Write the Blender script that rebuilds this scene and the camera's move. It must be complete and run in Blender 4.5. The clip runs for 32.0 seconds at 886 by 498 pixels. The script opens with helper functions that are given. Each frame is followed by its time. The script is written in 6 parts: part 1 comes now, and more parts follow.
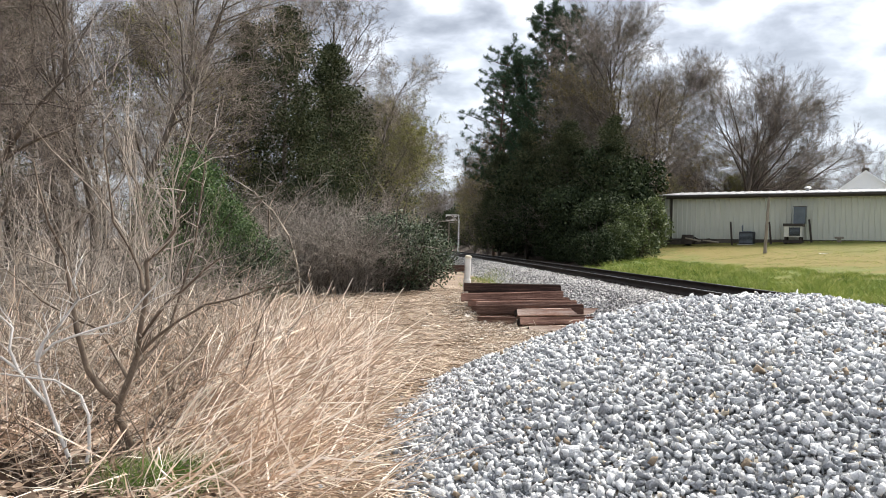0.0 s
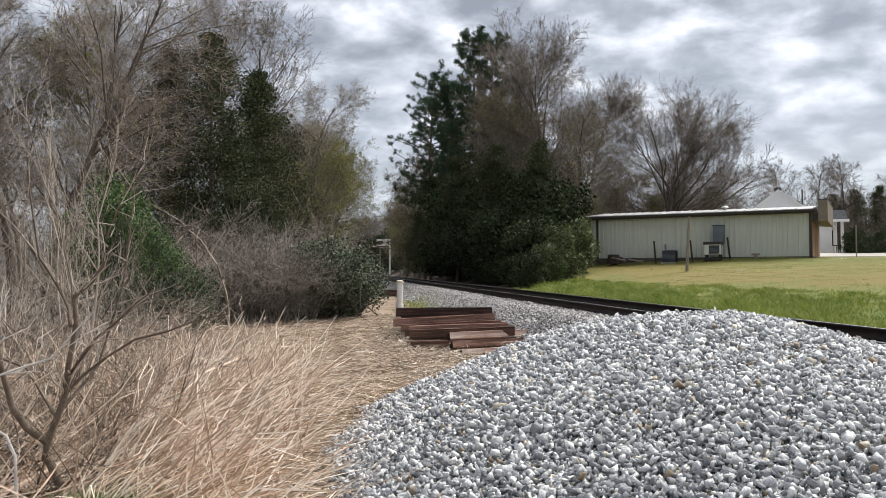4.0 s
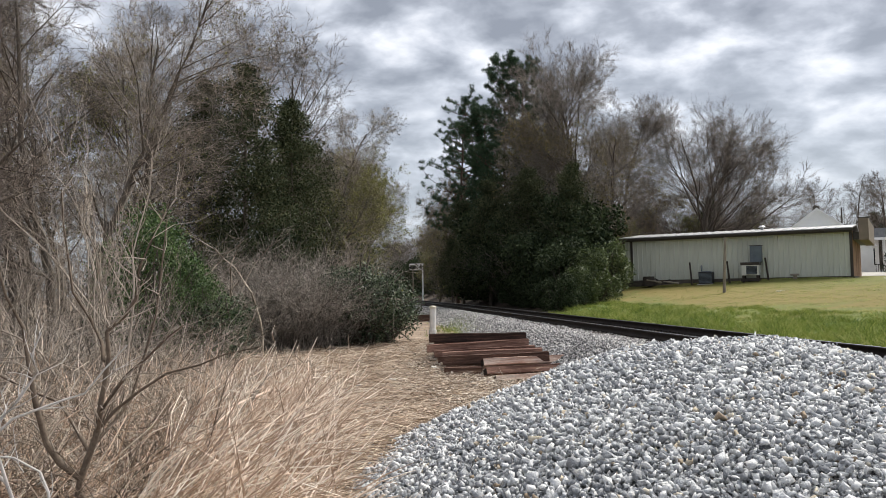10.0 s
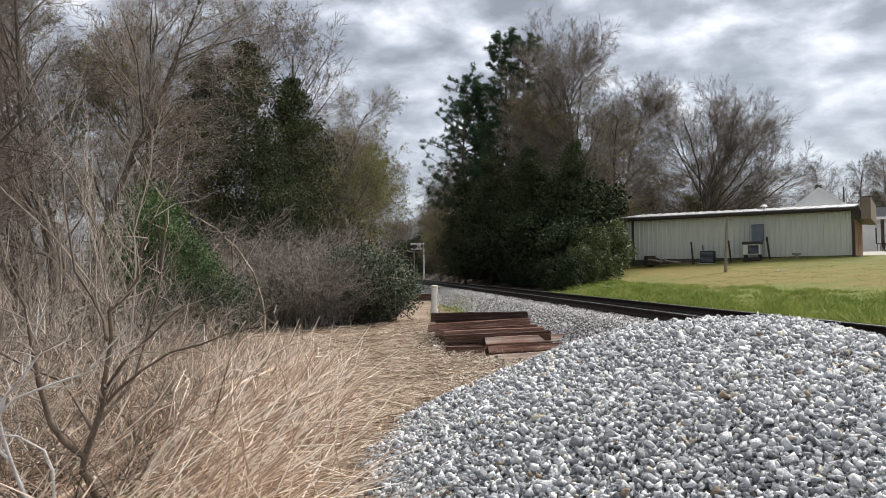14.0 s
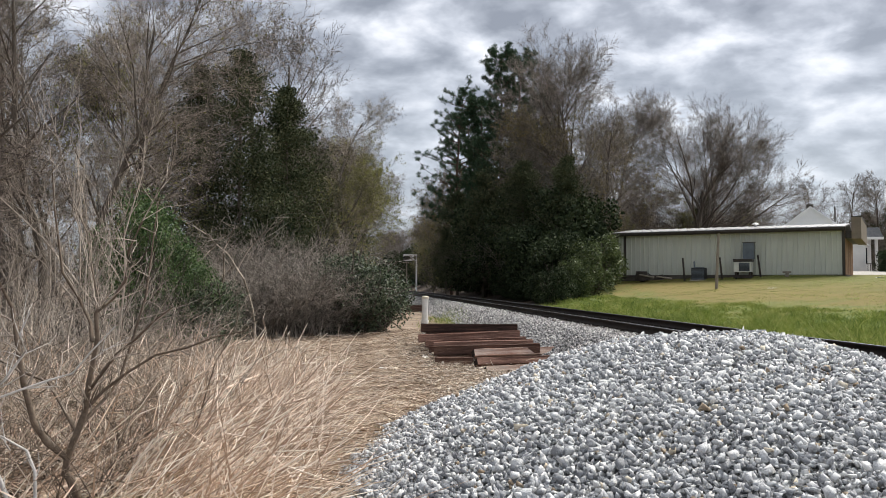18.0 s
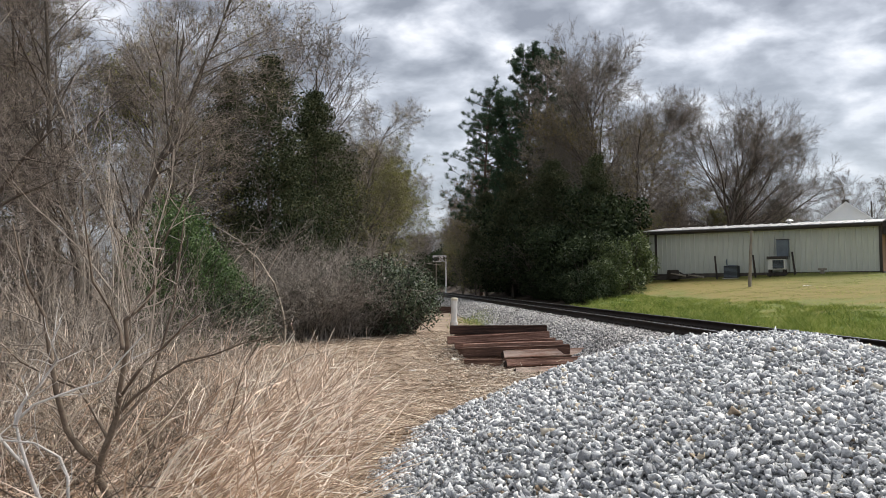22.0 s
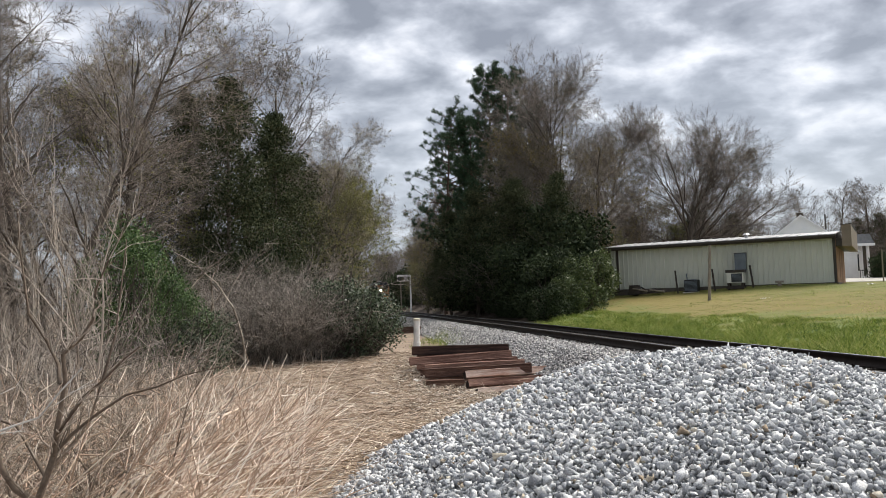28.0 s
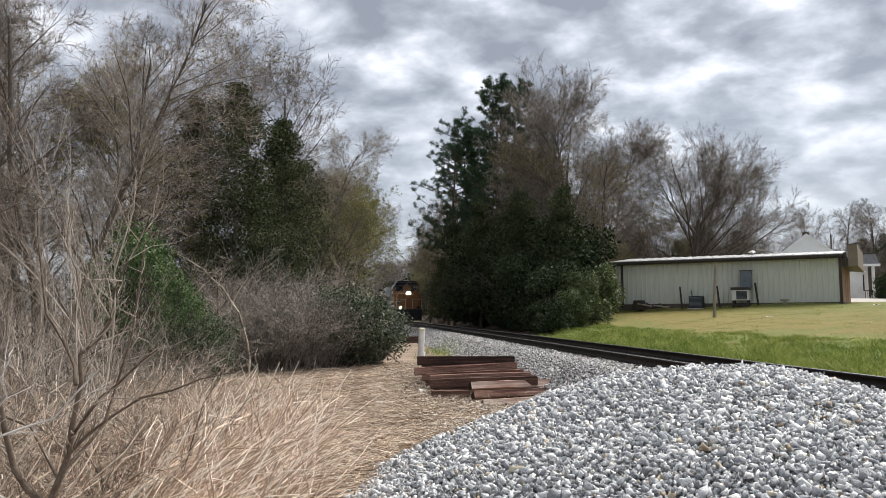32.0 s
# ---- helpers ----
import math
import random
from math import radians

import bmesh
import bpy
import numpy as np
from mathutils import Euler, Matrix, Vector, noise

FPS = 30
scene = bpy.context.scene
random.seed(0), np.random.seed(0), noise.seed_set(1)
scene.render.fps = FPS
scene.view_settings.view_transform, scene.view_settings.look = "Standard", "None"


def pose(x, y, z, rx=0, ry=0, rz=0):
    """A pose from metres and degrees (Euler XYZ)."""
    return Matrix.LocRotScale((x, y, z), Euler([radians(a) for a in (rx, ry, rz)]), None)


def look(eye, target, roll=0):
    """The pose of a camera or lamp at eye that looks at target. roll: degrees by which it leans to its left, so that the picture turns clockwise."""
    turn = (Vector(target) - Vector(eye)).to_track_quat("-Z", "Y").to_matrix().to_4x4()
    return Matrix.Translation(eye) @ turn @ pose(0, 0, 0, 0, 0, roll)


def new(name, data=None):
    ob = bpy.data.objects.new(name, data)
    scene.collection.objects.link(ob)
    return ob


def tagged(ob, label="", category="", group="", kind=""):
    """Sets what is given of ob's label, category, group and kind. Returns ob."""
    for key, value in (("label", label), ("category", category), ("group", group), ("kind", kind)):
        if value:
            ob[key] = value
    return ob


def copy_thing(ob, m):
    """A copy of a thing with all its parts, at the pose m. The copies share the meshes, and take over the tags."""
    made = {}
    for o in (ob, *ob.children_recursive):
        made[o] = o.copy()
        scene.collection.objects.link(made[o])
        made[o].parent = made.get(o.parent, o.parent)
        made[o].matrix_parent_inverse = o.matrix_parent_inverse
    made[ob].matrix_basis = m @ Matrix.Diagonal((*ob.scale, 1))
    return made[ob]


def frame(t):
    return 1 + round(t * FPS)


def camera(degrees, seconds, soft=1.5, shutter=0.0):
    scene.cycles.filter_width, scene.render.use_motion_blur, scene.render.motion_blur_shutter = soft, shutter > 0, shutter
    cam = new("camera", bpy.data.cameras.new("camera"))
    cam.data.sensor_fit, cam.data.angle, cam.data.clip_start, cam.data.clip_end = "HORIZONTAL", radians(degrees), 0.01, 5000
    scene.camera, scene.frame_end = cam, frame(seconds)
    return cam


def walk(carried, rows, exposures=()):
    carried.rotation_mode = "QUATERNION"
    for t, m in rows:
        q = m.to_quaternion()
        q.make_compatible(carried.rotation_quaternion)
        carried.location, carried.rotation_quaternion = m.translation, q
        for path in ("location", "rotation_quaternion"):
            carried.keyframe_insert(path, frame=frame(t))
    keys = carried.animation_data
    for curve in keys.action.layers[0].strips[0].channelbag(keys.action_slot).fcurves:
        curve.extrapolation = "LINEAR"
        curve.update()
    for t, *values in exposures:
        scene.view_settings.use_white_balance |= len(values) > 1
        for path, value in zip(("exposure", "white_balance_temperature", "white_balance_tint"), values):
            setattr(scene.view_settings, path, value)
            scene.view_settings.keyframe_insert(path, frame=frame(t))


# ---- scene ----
# ---- camera ----
cam = camera(58.54, 32.0, soft=0.75)
# seconds, eye x y z, then yaw to the left, pitch up and lean in degrees
PATH = [
    (0, -0.046, 0.062, 1.539, 4.52, -0.41, 0.99),
    (0.5, -0.040, 0.043, 1.533, 4.20, -0.47, 0.55),
    (1, -0.039, 0.017, 1.536, 3.70, -0.33, 0.79),
    (1.5, -0.043, -0.016, 1.535, 4.02, 0.21, 0.03),
    (2, -0.046, -0.061, 1.534, 2.86, 0.70, -0.39),
    (2.5, -0.055, -0.094, 1.549, 1.40, 0.83, -0.52),
    (3, -0.055, -0.106, 1.563, 0.41, 1.20, -0.16),
    (3.5, -0.046, -0.098, 1.557, -0.47, 1.32, -0.31),
    (5.5, -0.039, 0.009, 1.598, 1.18, 1.62, -1.04),
    (6, -0.044, 0.017, 1.599, 3.03, 1.74, -1.34),
    (6.5, -0.042, 0.033, 1.601, 4.06, 1.62, -1.39),
    (7, -0.041, 0.037, 1.602, 4.09, 1.20, -1.05),
    (7.5, -0.041, 0.029, 1.601, 4.04, 1.15, -0.90),
    (8, -0.038, 0.019, 1.606, 4.02, 1.29, -0.74),
    (8.5, -0.044, 0.010, 1.612, 3.89, 1.95, -0.30),
    (9, -0.034, -0.004, 1.611, 2.90, 2.57, -0.54),
    (9.5, -0.038, -0.015, 1.616, 2.02, 3.23, -0.86),
    (10, -0.031, -0.003, 1.610, 1.91, 3.09, -0.97),
    (10.5, -0.043, 0.016, 1.610, 2.36, 2.42, -0.96),
    (11, -0.043, 0.036, 1.605, 2.28, 2.04, -0.86),
    (11.5, -0.049, 0.051, 1.603, 2.13, 1.60, -0.80),
    (12, -0.050, 0.053, 1.601, 1.98, 1.30, -0.74),
    (12.5, -0.050, 0.047, 1.600, 1.85, 1.36, -0.70),
    (13, -0.053, 0.045, 1.603, 2.15, 1.55, -0.59),
    (13.5, -0.045, 0.039, 1.608, 2.35, 1.59, -0.89),
    (14, -0.047, 0.024, 1.608, 2.01, 1.60, -0.98),
    (14.5, -0.088, -0.016, 1.597, -0.20, 2.13, -0.39),
    (16.5, 0.009, 0.001, 1.576, 2.57, 2.19, 0.09),
    (17, 0.009, -0.020, 1.580, 2.22, 2.43, -0.19),
    (17.5, 0.004, -0.022, 1.583, 1.80, 2.79, 0.18),
    (18, 0.001, -0.022, 1.583, 1.51, 2.46, 0.12),
    (18.5, 0.008, -0.014, 1.598, 0.61, 1.76, -0.12),
    (19, -0.000, 0.000, 1.600, -0.00, 1.27, -0.60),
    (19.5, -0.001, 0.011, 1.594, -0.42, 0.87, -0.57),
    (20, -0.012, 0.007, 1.594, -0.09, 0.68, 0.13),
    (20.5, -0.031, -0.000, 1.588, 2.70, 1.09, 0.87),
    (21, -0.022, 0.014, 1.593, 5.42, 1.60, 0.32),
    (21.5, -0.005, -0.008, 1.604, 5.08, 2.15, -0.22),
    (22, 0.039, -0.014, 1.609, 3.65, 2.53, -0.53),
    (22.5, 0.108, 0.015, 1.614, 3.40, 2.36, -0.42),
    (23, 0.134, 0.040, 1.623, 3.30, 1.84, 0.05),
    (23.5, 0.102, 0.051, 1.610, 2.05, 1.06, 0.10),
    (24, 0.075, 0.057, 1.617, 0.45, 0.83, 0.14),
    (24.5, 0.056, 0.065, 1.619, 0.05, 1.35, -0.25),
    (26.5, 0.041, 0.062, 1.624, 0.37, 1.57, -1.00),
    (27, 0.059, 0.051, 1.627, 0.23, 2.31, -1.64),
    (27.5, 0.141, 0.047, 1.633, 0.42, 3.14, -1.73),
    (28, 0.161, 0.036, 1.648, 1.09, 3.84, -1.71),
    (28.5, 0.167, 0.028, 1.652, 1.84, 4.30, -2.18),
    (29, 0.179, 0.027, 1.668, 2.33, 4.33, -2.97),
    (29.5, 0.187, 0.008, 1.656, 2.65, 4.18, -2.88),
    (30, 0.198, -0.003, 1.663, 2.46, 4.28, -3.12),
    (30.5, 0.187, 0.017, 1.672, 2.21, 4.60, -2.87),
    (31, 0.129, 0.033, 1.659, 2.14, 4.54, -1.60),
    (31.5, 0.074, 0.062, 1.642, 1.91, 4.41, -0.72),
    (32, 0.035, 0.073, 1.641, 1.30, 4.61, -0.34),
]


def eye_pose(x, y, z, yaw, pitch, lean):
    return pose(x, y, z, 90 + pitch, 0, yaw) @ pose(0, 0, 0, 0, 0, lean)


walk(cam, [(t, eye_pose(*r)) for t, *r in PATH], exposures=((0, 0.87), (1.2, 0.77), (2.0, 0.55), (3, 0.49), (6, 0.44), (10, 0.41), (15, 0.42), (20, 0.40), (24, 0.40), (28, 0.39), (32, 0.48)))

# ---- world, sun, exposure ----
SUN_EL, SUN_AZ = 52.0, 48.0
world = bpy.data.worlds.new("overcast_sky")
scene.world = world
world.use_nodes = True
wt = world.node_tree
wt.nodes.clear()


def wnode(kind, operation="", data_type="", blend_type=""):
    n = wt.nodes.new(kind)
    if operation:
        n.operation = operation
    if data_type:
        n.data_type = data_type
    if blend_type:
        n.blend_type = blend_type
    return n


def build_sky():
    L = wt.links.new
    out = wnode("ShaderNodeOutputWorld")
    bg = wnode("ShaderNodeBackground")
    sky = wnode("ShaderNodeTexSky")
    sky.sky_type = "NISHITA"
    sky.sun_disc = False
    sky.sun_elevation = radians(SUN_EL)
    sky.sun_rotation = radians(SUN_AZ)
    tc = wnode("ShaderNodeTexCoord")
    sep = wnode("ShaderNodeSeparateXYZ")
    L(tc.outputs["Generated"], sep.inputs[0])
    up = wnode("ShaderNodeMath", operation="MAXIMUM")
    L(sep.outputs[2], up.inputs[0])
    up.inputs[1].default_value = 0.0
    add = wnode("ShaderNodeMath", operation="ADD")
    L(up.outputs[0], add.inputs[0])
    add.inputs[1].default_value = 0.38
    dx = wnode("ShaderNodeMath", operation="DIVIDE")
    dy = wnode("ShaderNodeMath", operation="DIVIDE")
    L(sep.outputs[0], dx.inputs[0])
    L(add.outputs[0], dx.inputs[1])
    L(sep.outputs[1], dy.inputs[0])
    L(add.outputs[0], dy.inputs[1])
    com = wnode("ShaderNodeCombineXYZ")
    L(dx.outputs[0], com.inputs[0])
    L(dy.outputs[0], com.inputs[1])
    mp = wnode("ShaderNodeMapping")
    mp.inputs["Rotation"].default_value = (0, 0, radians(28))
    mp.inputs["Scale"].default_value = (1.0, 1.15, 1.0)
    L(com.outputs[0], mp.inputs[0])
    n1 = wnode("ShaderNodeTexNoise")
    n1.inputs["Scale"].default_value = 7.0
    n1.inputs["Detail"].default_value = 5.0
    n1.inputs["Roughness"].default_value = 0.5
    n1.inputs["Distortion"].default_value = 0.15
    L(mp.outputs[0], n1.inputs["Vector"])
    n2 = wnode("ShaderNodeTexNoise")
    n2.inputs["Scale"].default_value = 0.7
    n2.inputs["Detail"].default_value = 3.0
    L(com.outputs[0], n2.inputs["Vector"])
    mix = wnode("ShaderNodeMath", operation="MULTIPLY_ADD")
    L(n2.outputs[0], mix.inputs[0])
    mix.inputs[1].default_value = 0.24
    sc = wnode("ShaderNodeMath", operation="MULTIPLY")
    L(n1.outputs[0], sc.inputs[0])
    sc.inputs[1].default_value = 0.93
    L(sc.outputs[0], mix.inputs[2])
    ramp = wnode("ShaderNodeValToRGB")
    els = ramp.color_ramp.elements
    els[0].position, els[0].color = 0.46, (0.24, 0.255, 0.29, 1)
    els[1].position, els[1].color = 0.76, (0.86, 0.87, 0.91, 1)
    e = els.new(0.56)
    e.color = (0.36, 0.38, 0.425, 1)
    e = els.new(0.64)
    e.color = (0.53, 0.555, 0.61, 1)
    L(mix.outputs[0], ramp.inputs[0])
    # cloud deck over the clear sky, thin towards the horizon
    mk = wnode("ShaderNodeMix", data_type="RGBA")
    mk.inputs[0].default_value = 0.88
    sk = wnode("ShaderNodeMix", data_type="RGBA", blend_type="MULTIPLY")
    sk.inputs[0].default_value = 1.0
    L(sky.outputs[0], sk.inputs[6])
    sk.inputs[7].default_value = (0.11, 0.11, 0.11, 1)
    L(sk.outputs[2], mk.inputs[6])
    # the deck blurs into even grey low down
    low = wnode("ShaderNodeMapRange")
    L(up.outputs[0], low.inputs[0])
    low.inputs[1].default_value, low.inputs[2].default_value = 0.02, 0.30
    low.inputs[3].default_value, low.inputs[4].default_value = 0.85, 0.0
    hz = wnode("ShaderNodeMix", data_type="RGBA")
    L(low.outputs[0], hz.inputs[0])
    L(ramp.outputs[0], hz.inputs[6])
    hz.inputs[7].default_value = (0.44, 0.475, 0.53, 1)
    L(hz.outputs[2], mk.inputs[7])
    L(mk.outputs[2], bg.inputs[0])
    bg.inputs[1].default_value = 1.0
    L(bg.outputs[0], out.inputs[0])


build_sky()
sun = new("sun", bpy.data.lights.new("sun", "SUN"))
sun.data.energy = 4.0
sun.data.angle = radians(35)
sun.data.color = (1.0, 0.95, 0.87)
sun.matrix_world = look((0, 0, 0), (math.sin(radians(SUN_AZ)) * -math.cos(radians(SUN_EL)), -math.cos(radians(SUN_AZ)) * math.cos(radians(SUN_EL)), -math.sin(radians(SUN_EL))))

# ---- materials ----


def mat(name, dark, light, scale=4.0, rough=0.8, bump=0.15, fine=40.0, metal=0.0, island=0.0, rand=0.0, stretch=(1, 1, 1), spec=0.3, third=None, emit=0.0, translucent=0.0):
    """A surface of two colours broken by coarse and fine noise, with relief; island and rand vary joined and single pieces."""
    m = bpy.data.materials.new(name)
    m.use_nodes = True
    t = m.node_tree
    L = t.links.new
    b = t.nodes["Principled BSDF"]
    tc = t.nodes.new("ShaderNodeTexCoord")
    mp = t.nodes.new("ShaderNodeMapping")
    mp.inputs["Scale"].default_value = stretch
    L(tc.outputs["Object"], mp.inputs[0])
    n1 = t.nodes.new("ShaderNodeTexNoise")
    n1.inputs["Scale"].default_value = scale
    n1.inputs["Detail"].default_value = 4
    n2 = t.nodes.new("ShaderNodeTexNoise")
    n2.inputs["Scale"].default_value = fine
    n2.inputs["Detail"].default_value = 3
    L(mp.outputs[0], n1.inputs["Vector"])
    L(mp.outputs[0], n2.inputs["Vector"])
    avg = t.nodes.new("ShaderNodeMath")
    avg.operation = "MULTIPLY_ADD"
    L(n1.outputs[0], avg.inputs[0])
    avg.inputs[1].default_value = 0.62
    half = t.nodes.new("ShaderNodeMath")
    half.operation = "MULTIPLY"
    L(n2.outputs[0], half.inputs[0])
    half.inputs[1].default_value = 0.38
    L(half.outputs[0], avg.inputs[2])
    value = avg.outputs[0]
    for amount, kind, socket in ((island, "ShaderNodeNewGeometry", "Random Per Island"), (rand, "ShaderNodeObjectInfo", "Random")):
        if amount:
            g = t.nodes.new(kind)
            ma = t.nodes.new("ShaderNodeMath")
            ma.operation = "MULTIPLY_ADD"
            L(g.outputs[socket], ma.inputs[0])
            ma.inputs[1].default_value = amount
            L(value, ma.inputs[2])
            sb = t.nodes.new("ShaderNodeMath")
            sb.operation = "SUBTRACT"
            L(ma.outputs[0], sb.inputs[0])
            sb.inputs[1].default_value = amount / 2
            value = sb.outputs[0]
    ramp = t.nodes.new("ShaderNodeValToRGB")
    els = ramp.color_ramp.elements
    els[0].position, els[0].color = 0.3, (*dark, 1)
    els[1].position, els[1].color = 0.7, (*light, 1)
    if third:
        els[1].position = 0.55
        e = els.new(0.78)
        e.color = (*third, 1)
    L(value, ramp.inputs[0])
    L(ramp.outputs[0], b.inputs["Base Color"])
    b.inputs["Roughness"].default_value = rough
    b.inputs["Metallic"].default_value = metal
    b.inputs["Specular IOR Level"].default_value = spec
    if emit:
        b.inputs["Emission Color"].default_value = (*light, 1)
        b.inputs["Emission Strength"].default_value = emit
    if bump:
        bp = t.nodes.new("ShaderNodeBump")
        bp.inputs["Strength"].default_value = bump
        bp.inputs["Distance"].default_value = 0.02
        L(n2.outputs[0], bp.inputs["Height"])
        L(bp.outputs[0], b.inputs["Normal"])
    if translucent:
        tr = t.nodes.new("ShaderNodeBsdfTranslucent")
        L(ramp.outputs[0], tr.inputs[0])
        mx = t.nodes.new("ShaderNodeMixShader")
        mx.inputs[0].default_value = translucent
        L(b.outputs[0], mx.inputs[1])
        L(tr.outputs[0], mx.inputs[2])
        L(mx.outputs[0], t.nodes["Material Output"].inputs[0])
    return m


M = {}
M["soil"] = mat("leaf_litter_soil", (0.09, 0.068, 0.05), (0.28, 0.215, 0.16), 1.2, 0.95, 0.6, 30, third=(0.42, 0.34, 0.26))
M["lawn"] = mat("lawn_turf", (0.05, 0.08, 0.018), (0.16, 0.16, 0.05), 0.3, 0.95, 1.0, 9, third=(0.24, 0.19, 0.075), stretch=(1.6, 0.7, 1))


def worn_turf(m):
    """Green by the bank and the wall, dry and tan between."""
    t = m.node_tree
    L = t.links.new
    old = t.nodes["Principled BSDF"].inputs["Base Color"].links[0].from_socket
    tc = t.nodes.new("ShaderNodeTexCoord")
    dot = t.nodes.new("ShaderNodeVectorMath")
    dot.operation = "DOT_PRODUCT"
    L(tc.outputs["Object"], dot.inputs[0])
    dot.inputs[1].default_value = (0.03, 0.03 * 0.1435, 0.0)
    nz = t.nodes.new("ShaderNodeTexNoise")
    nz.inputs["Scale"].default_value = 0.4
    nz.inputs["Detail"].default_value = 9
    nz.inputs["Roughness"].default_value = 0.78
    L(tc.outputs["Object"], nz.inputs["Vector"])
    ma = t.nodes.new("ShaderNodeMath")
    ma.operation = "MULTIPLY_ADD"
    L(nz.outputs[0], ma.inputs[0])
    ma.inputs[1].default_value = 0.75
    L(dot.outputs["Value"], ma.inputs[2])
    r = t.nodes.new("ShaderNodeValToRGB")
    els = r.color_ramp.elements
    els[0].position, els[0].color = 0.38, (0, 0, 0, 1)
    els[1].position, els[1].color = 0.53, (0.62, 0.62, 0.62, 1)
    e = els.new(0.66)
    e.color = (0.5, 0.5, 0.5, 1)
    e = els.new(0.80)
    e.color = (0.25, 0.25, 0.25, 1)
    off = t.nodes.new("ShaderNodeMath")
    off.operation = "SUBTRACT"
    L(ma.outputs[0], off.inputs[0])
    off.inputs[1].default_value = 0.385
    L(off.outputs[0], r.inputs[0])
    mx = t.nodes.new("ShaderNodeMix")
    mx.data_type = "RGBA"
    L(r.outputs[0], mx.inputs[0])
    mx.inputs[7].default_value = (0.235, 0.15, 0.052, 1)
    gr = t.nodes.new("ShaderNodeMix")
    gr.data_type = "RGBA"
    gr.inputs[0].default_value = 0.5
    L(old, gr.inputs[6])
    gr.inputs[7].default_value = (0.095, 0.155, 0.024, 1)
    L(gr.outputs[2], mx.inputs[6])
    L(mx.outputs[2], t.nodes["Principled BSDF"].inputs["Base Color"])


worn_turf(M["lawn"])
M["ballast_bed"] = mat("ballast_bed", (0.10, 0.10, 0.105), (0.42, 0.42, 0.43), 16, 0.9, 1.0, 38)
M["stone"] = mat("crushed_granite", (0.27, 0.28, 0.295), (0.57, 0.583, 0.60), 14, 0.9, 0.5, 90, island=0.7, third=(0.71, 0.71, 0.705), spec=0.2)
M["stone_rust"] = mat("iron_stained_granite", (0.26, 0.20, 0.14), (0.50, 0.43, 0.33), 14, 0.9, 0.4, 70, island=0.7, third=(0.62, 0.57, 0.48), spec=0.2)
M["ballast_stone"] = mat("weathered_ballast_stone", (0.15, 0.147, 0.147), (0.36, 0.355, 0.36), 14, 0.9, 0.4, 70, island=0.8, third=(0.58, 0.565, 0.54), spec=0.2)
# near-black core colour stands for the shade between the heap's stones
M["heap_core"] = mat("gap_shade_core", (0.03, 0.031, 0.034), (0.14, 0.14, 0.145), 16, 0.95, 1.0, 38)
M["stray"] = mat("dusty_gravel", (0.16, 0.13, 0.10), (0.40, 0.35, 0.29), 7, 0.95, 0.3, 60, island=0.8, third=(0.62, 0.57, 0.50))
M["tie"] = mat("weathered_creosote_wood", (0.026, 0.016, 0.013), (0.125, 0.070, 0.052), 3, 0.85, 0.6, 22, stretch=(0.35, 6, 6), rand=0.3, third=(0.34, 0.24, 0.18))
M["tie_red"] = mat("split_reddish_tie_wood", (0.11, 0.056, 0.042), (0.42, 0.255, 0.195), 3, 0.85, 0.6, 22, stretch=(0.35, 6, 6), rand=0.4, third=(0.74, 0.62, 0.53))
M["tie_end"] = mat("shadowed_end_grain", (0.008, 0.007, 0.006), (0.045, 0.030, 0.024), 9, 0.9, 0.5, 50)
M["oiled"] = mat("oil_blackened_ballast", (0.02, 0.017, 0.015), (0.09, 0.075, 0.065), 9, 0.95, 1.0, 30)
M["track_tie"] = mat("oiled_track_tie", (0.018, 0.015, 0.013), (0.06, 0.045, 0.037), 4, 0.9, 0.5, 25, stretch=(0.6, 6, 6), rand=0.3)
M["rail_side"] = mat("rusty_rail_steel", (0.012, 0.010, 0.009), (0.04, 0.027, 0.02), 6, 0.7, 0.2, 40, metal=0.3)
M["rail_head"] = mat("polished_rail_head", (0.45, 0.45, 0.46), (0.62, 0.62, 0.63), 3, 0.25, 0.0, 40, metal=1.0)
M["white_pvc"] = mat("weathered_white_plastic", (0.64, 0.62, 0.58), (0.88, 0.87, 0.84), 5, 0.5, 0.05, 30)
M["cap"] = mat("yellowed_cap", (0.55, 0.48, 0.36), (0.75, 0.70, 0.58), 5, 0.5, 0.05, 30)
M["siding"] = mat("painted_metal_siding", (0.44, 0.455, 0.395), (0.57, 0.585, 0.515), 0.7, 0.45, 0.03, 18, rand=0.12)
M["trim"] = mat("dark_bronze_trim", (0.028, 0.024, 0.020), (0.06, 0.05, 0.043), 4, 0.5, 0.05, 30)
M["roof"] = mat("galvanised_roof_sheet", (0.34, 0.34, 0.34), (0.56, 0.56, 0.56), 0.9, 0.4, 0.05, 20, metal=0.3)
M["slab"] = mat("concrete", (0.30, 0.28, 0.25), (0.52, 0.50, 0.46), 2, 0.9, 0.2, 30)
M["base_block"] = mat("dirty_block_base", (0.05, 0.045, 0.038), (0.14, 0.12, 0.10), 2, 0.95, 0.3, 20)
M["brown_board"] = mat("orange_brown_boards", (0.17, 0.09, 0.055), (0.36, 0.22, 0.145), 3, 0.8, 0.3, 20, stretch=(6, 6, 0.6), rand=0.4)
M["sign_box"] = mat("taupe_facade_panel", (0.17, 0.14, 0.11), (0.26, 0.21, 0.17), 2, 0.7, 0.1, 20)
M["ac_metal"] = mat("grey_enamel_metal", (0.09, 0.11, 0.13), (0.16, 0.19, 0.22), 3, 0.5, 0.05, 30)
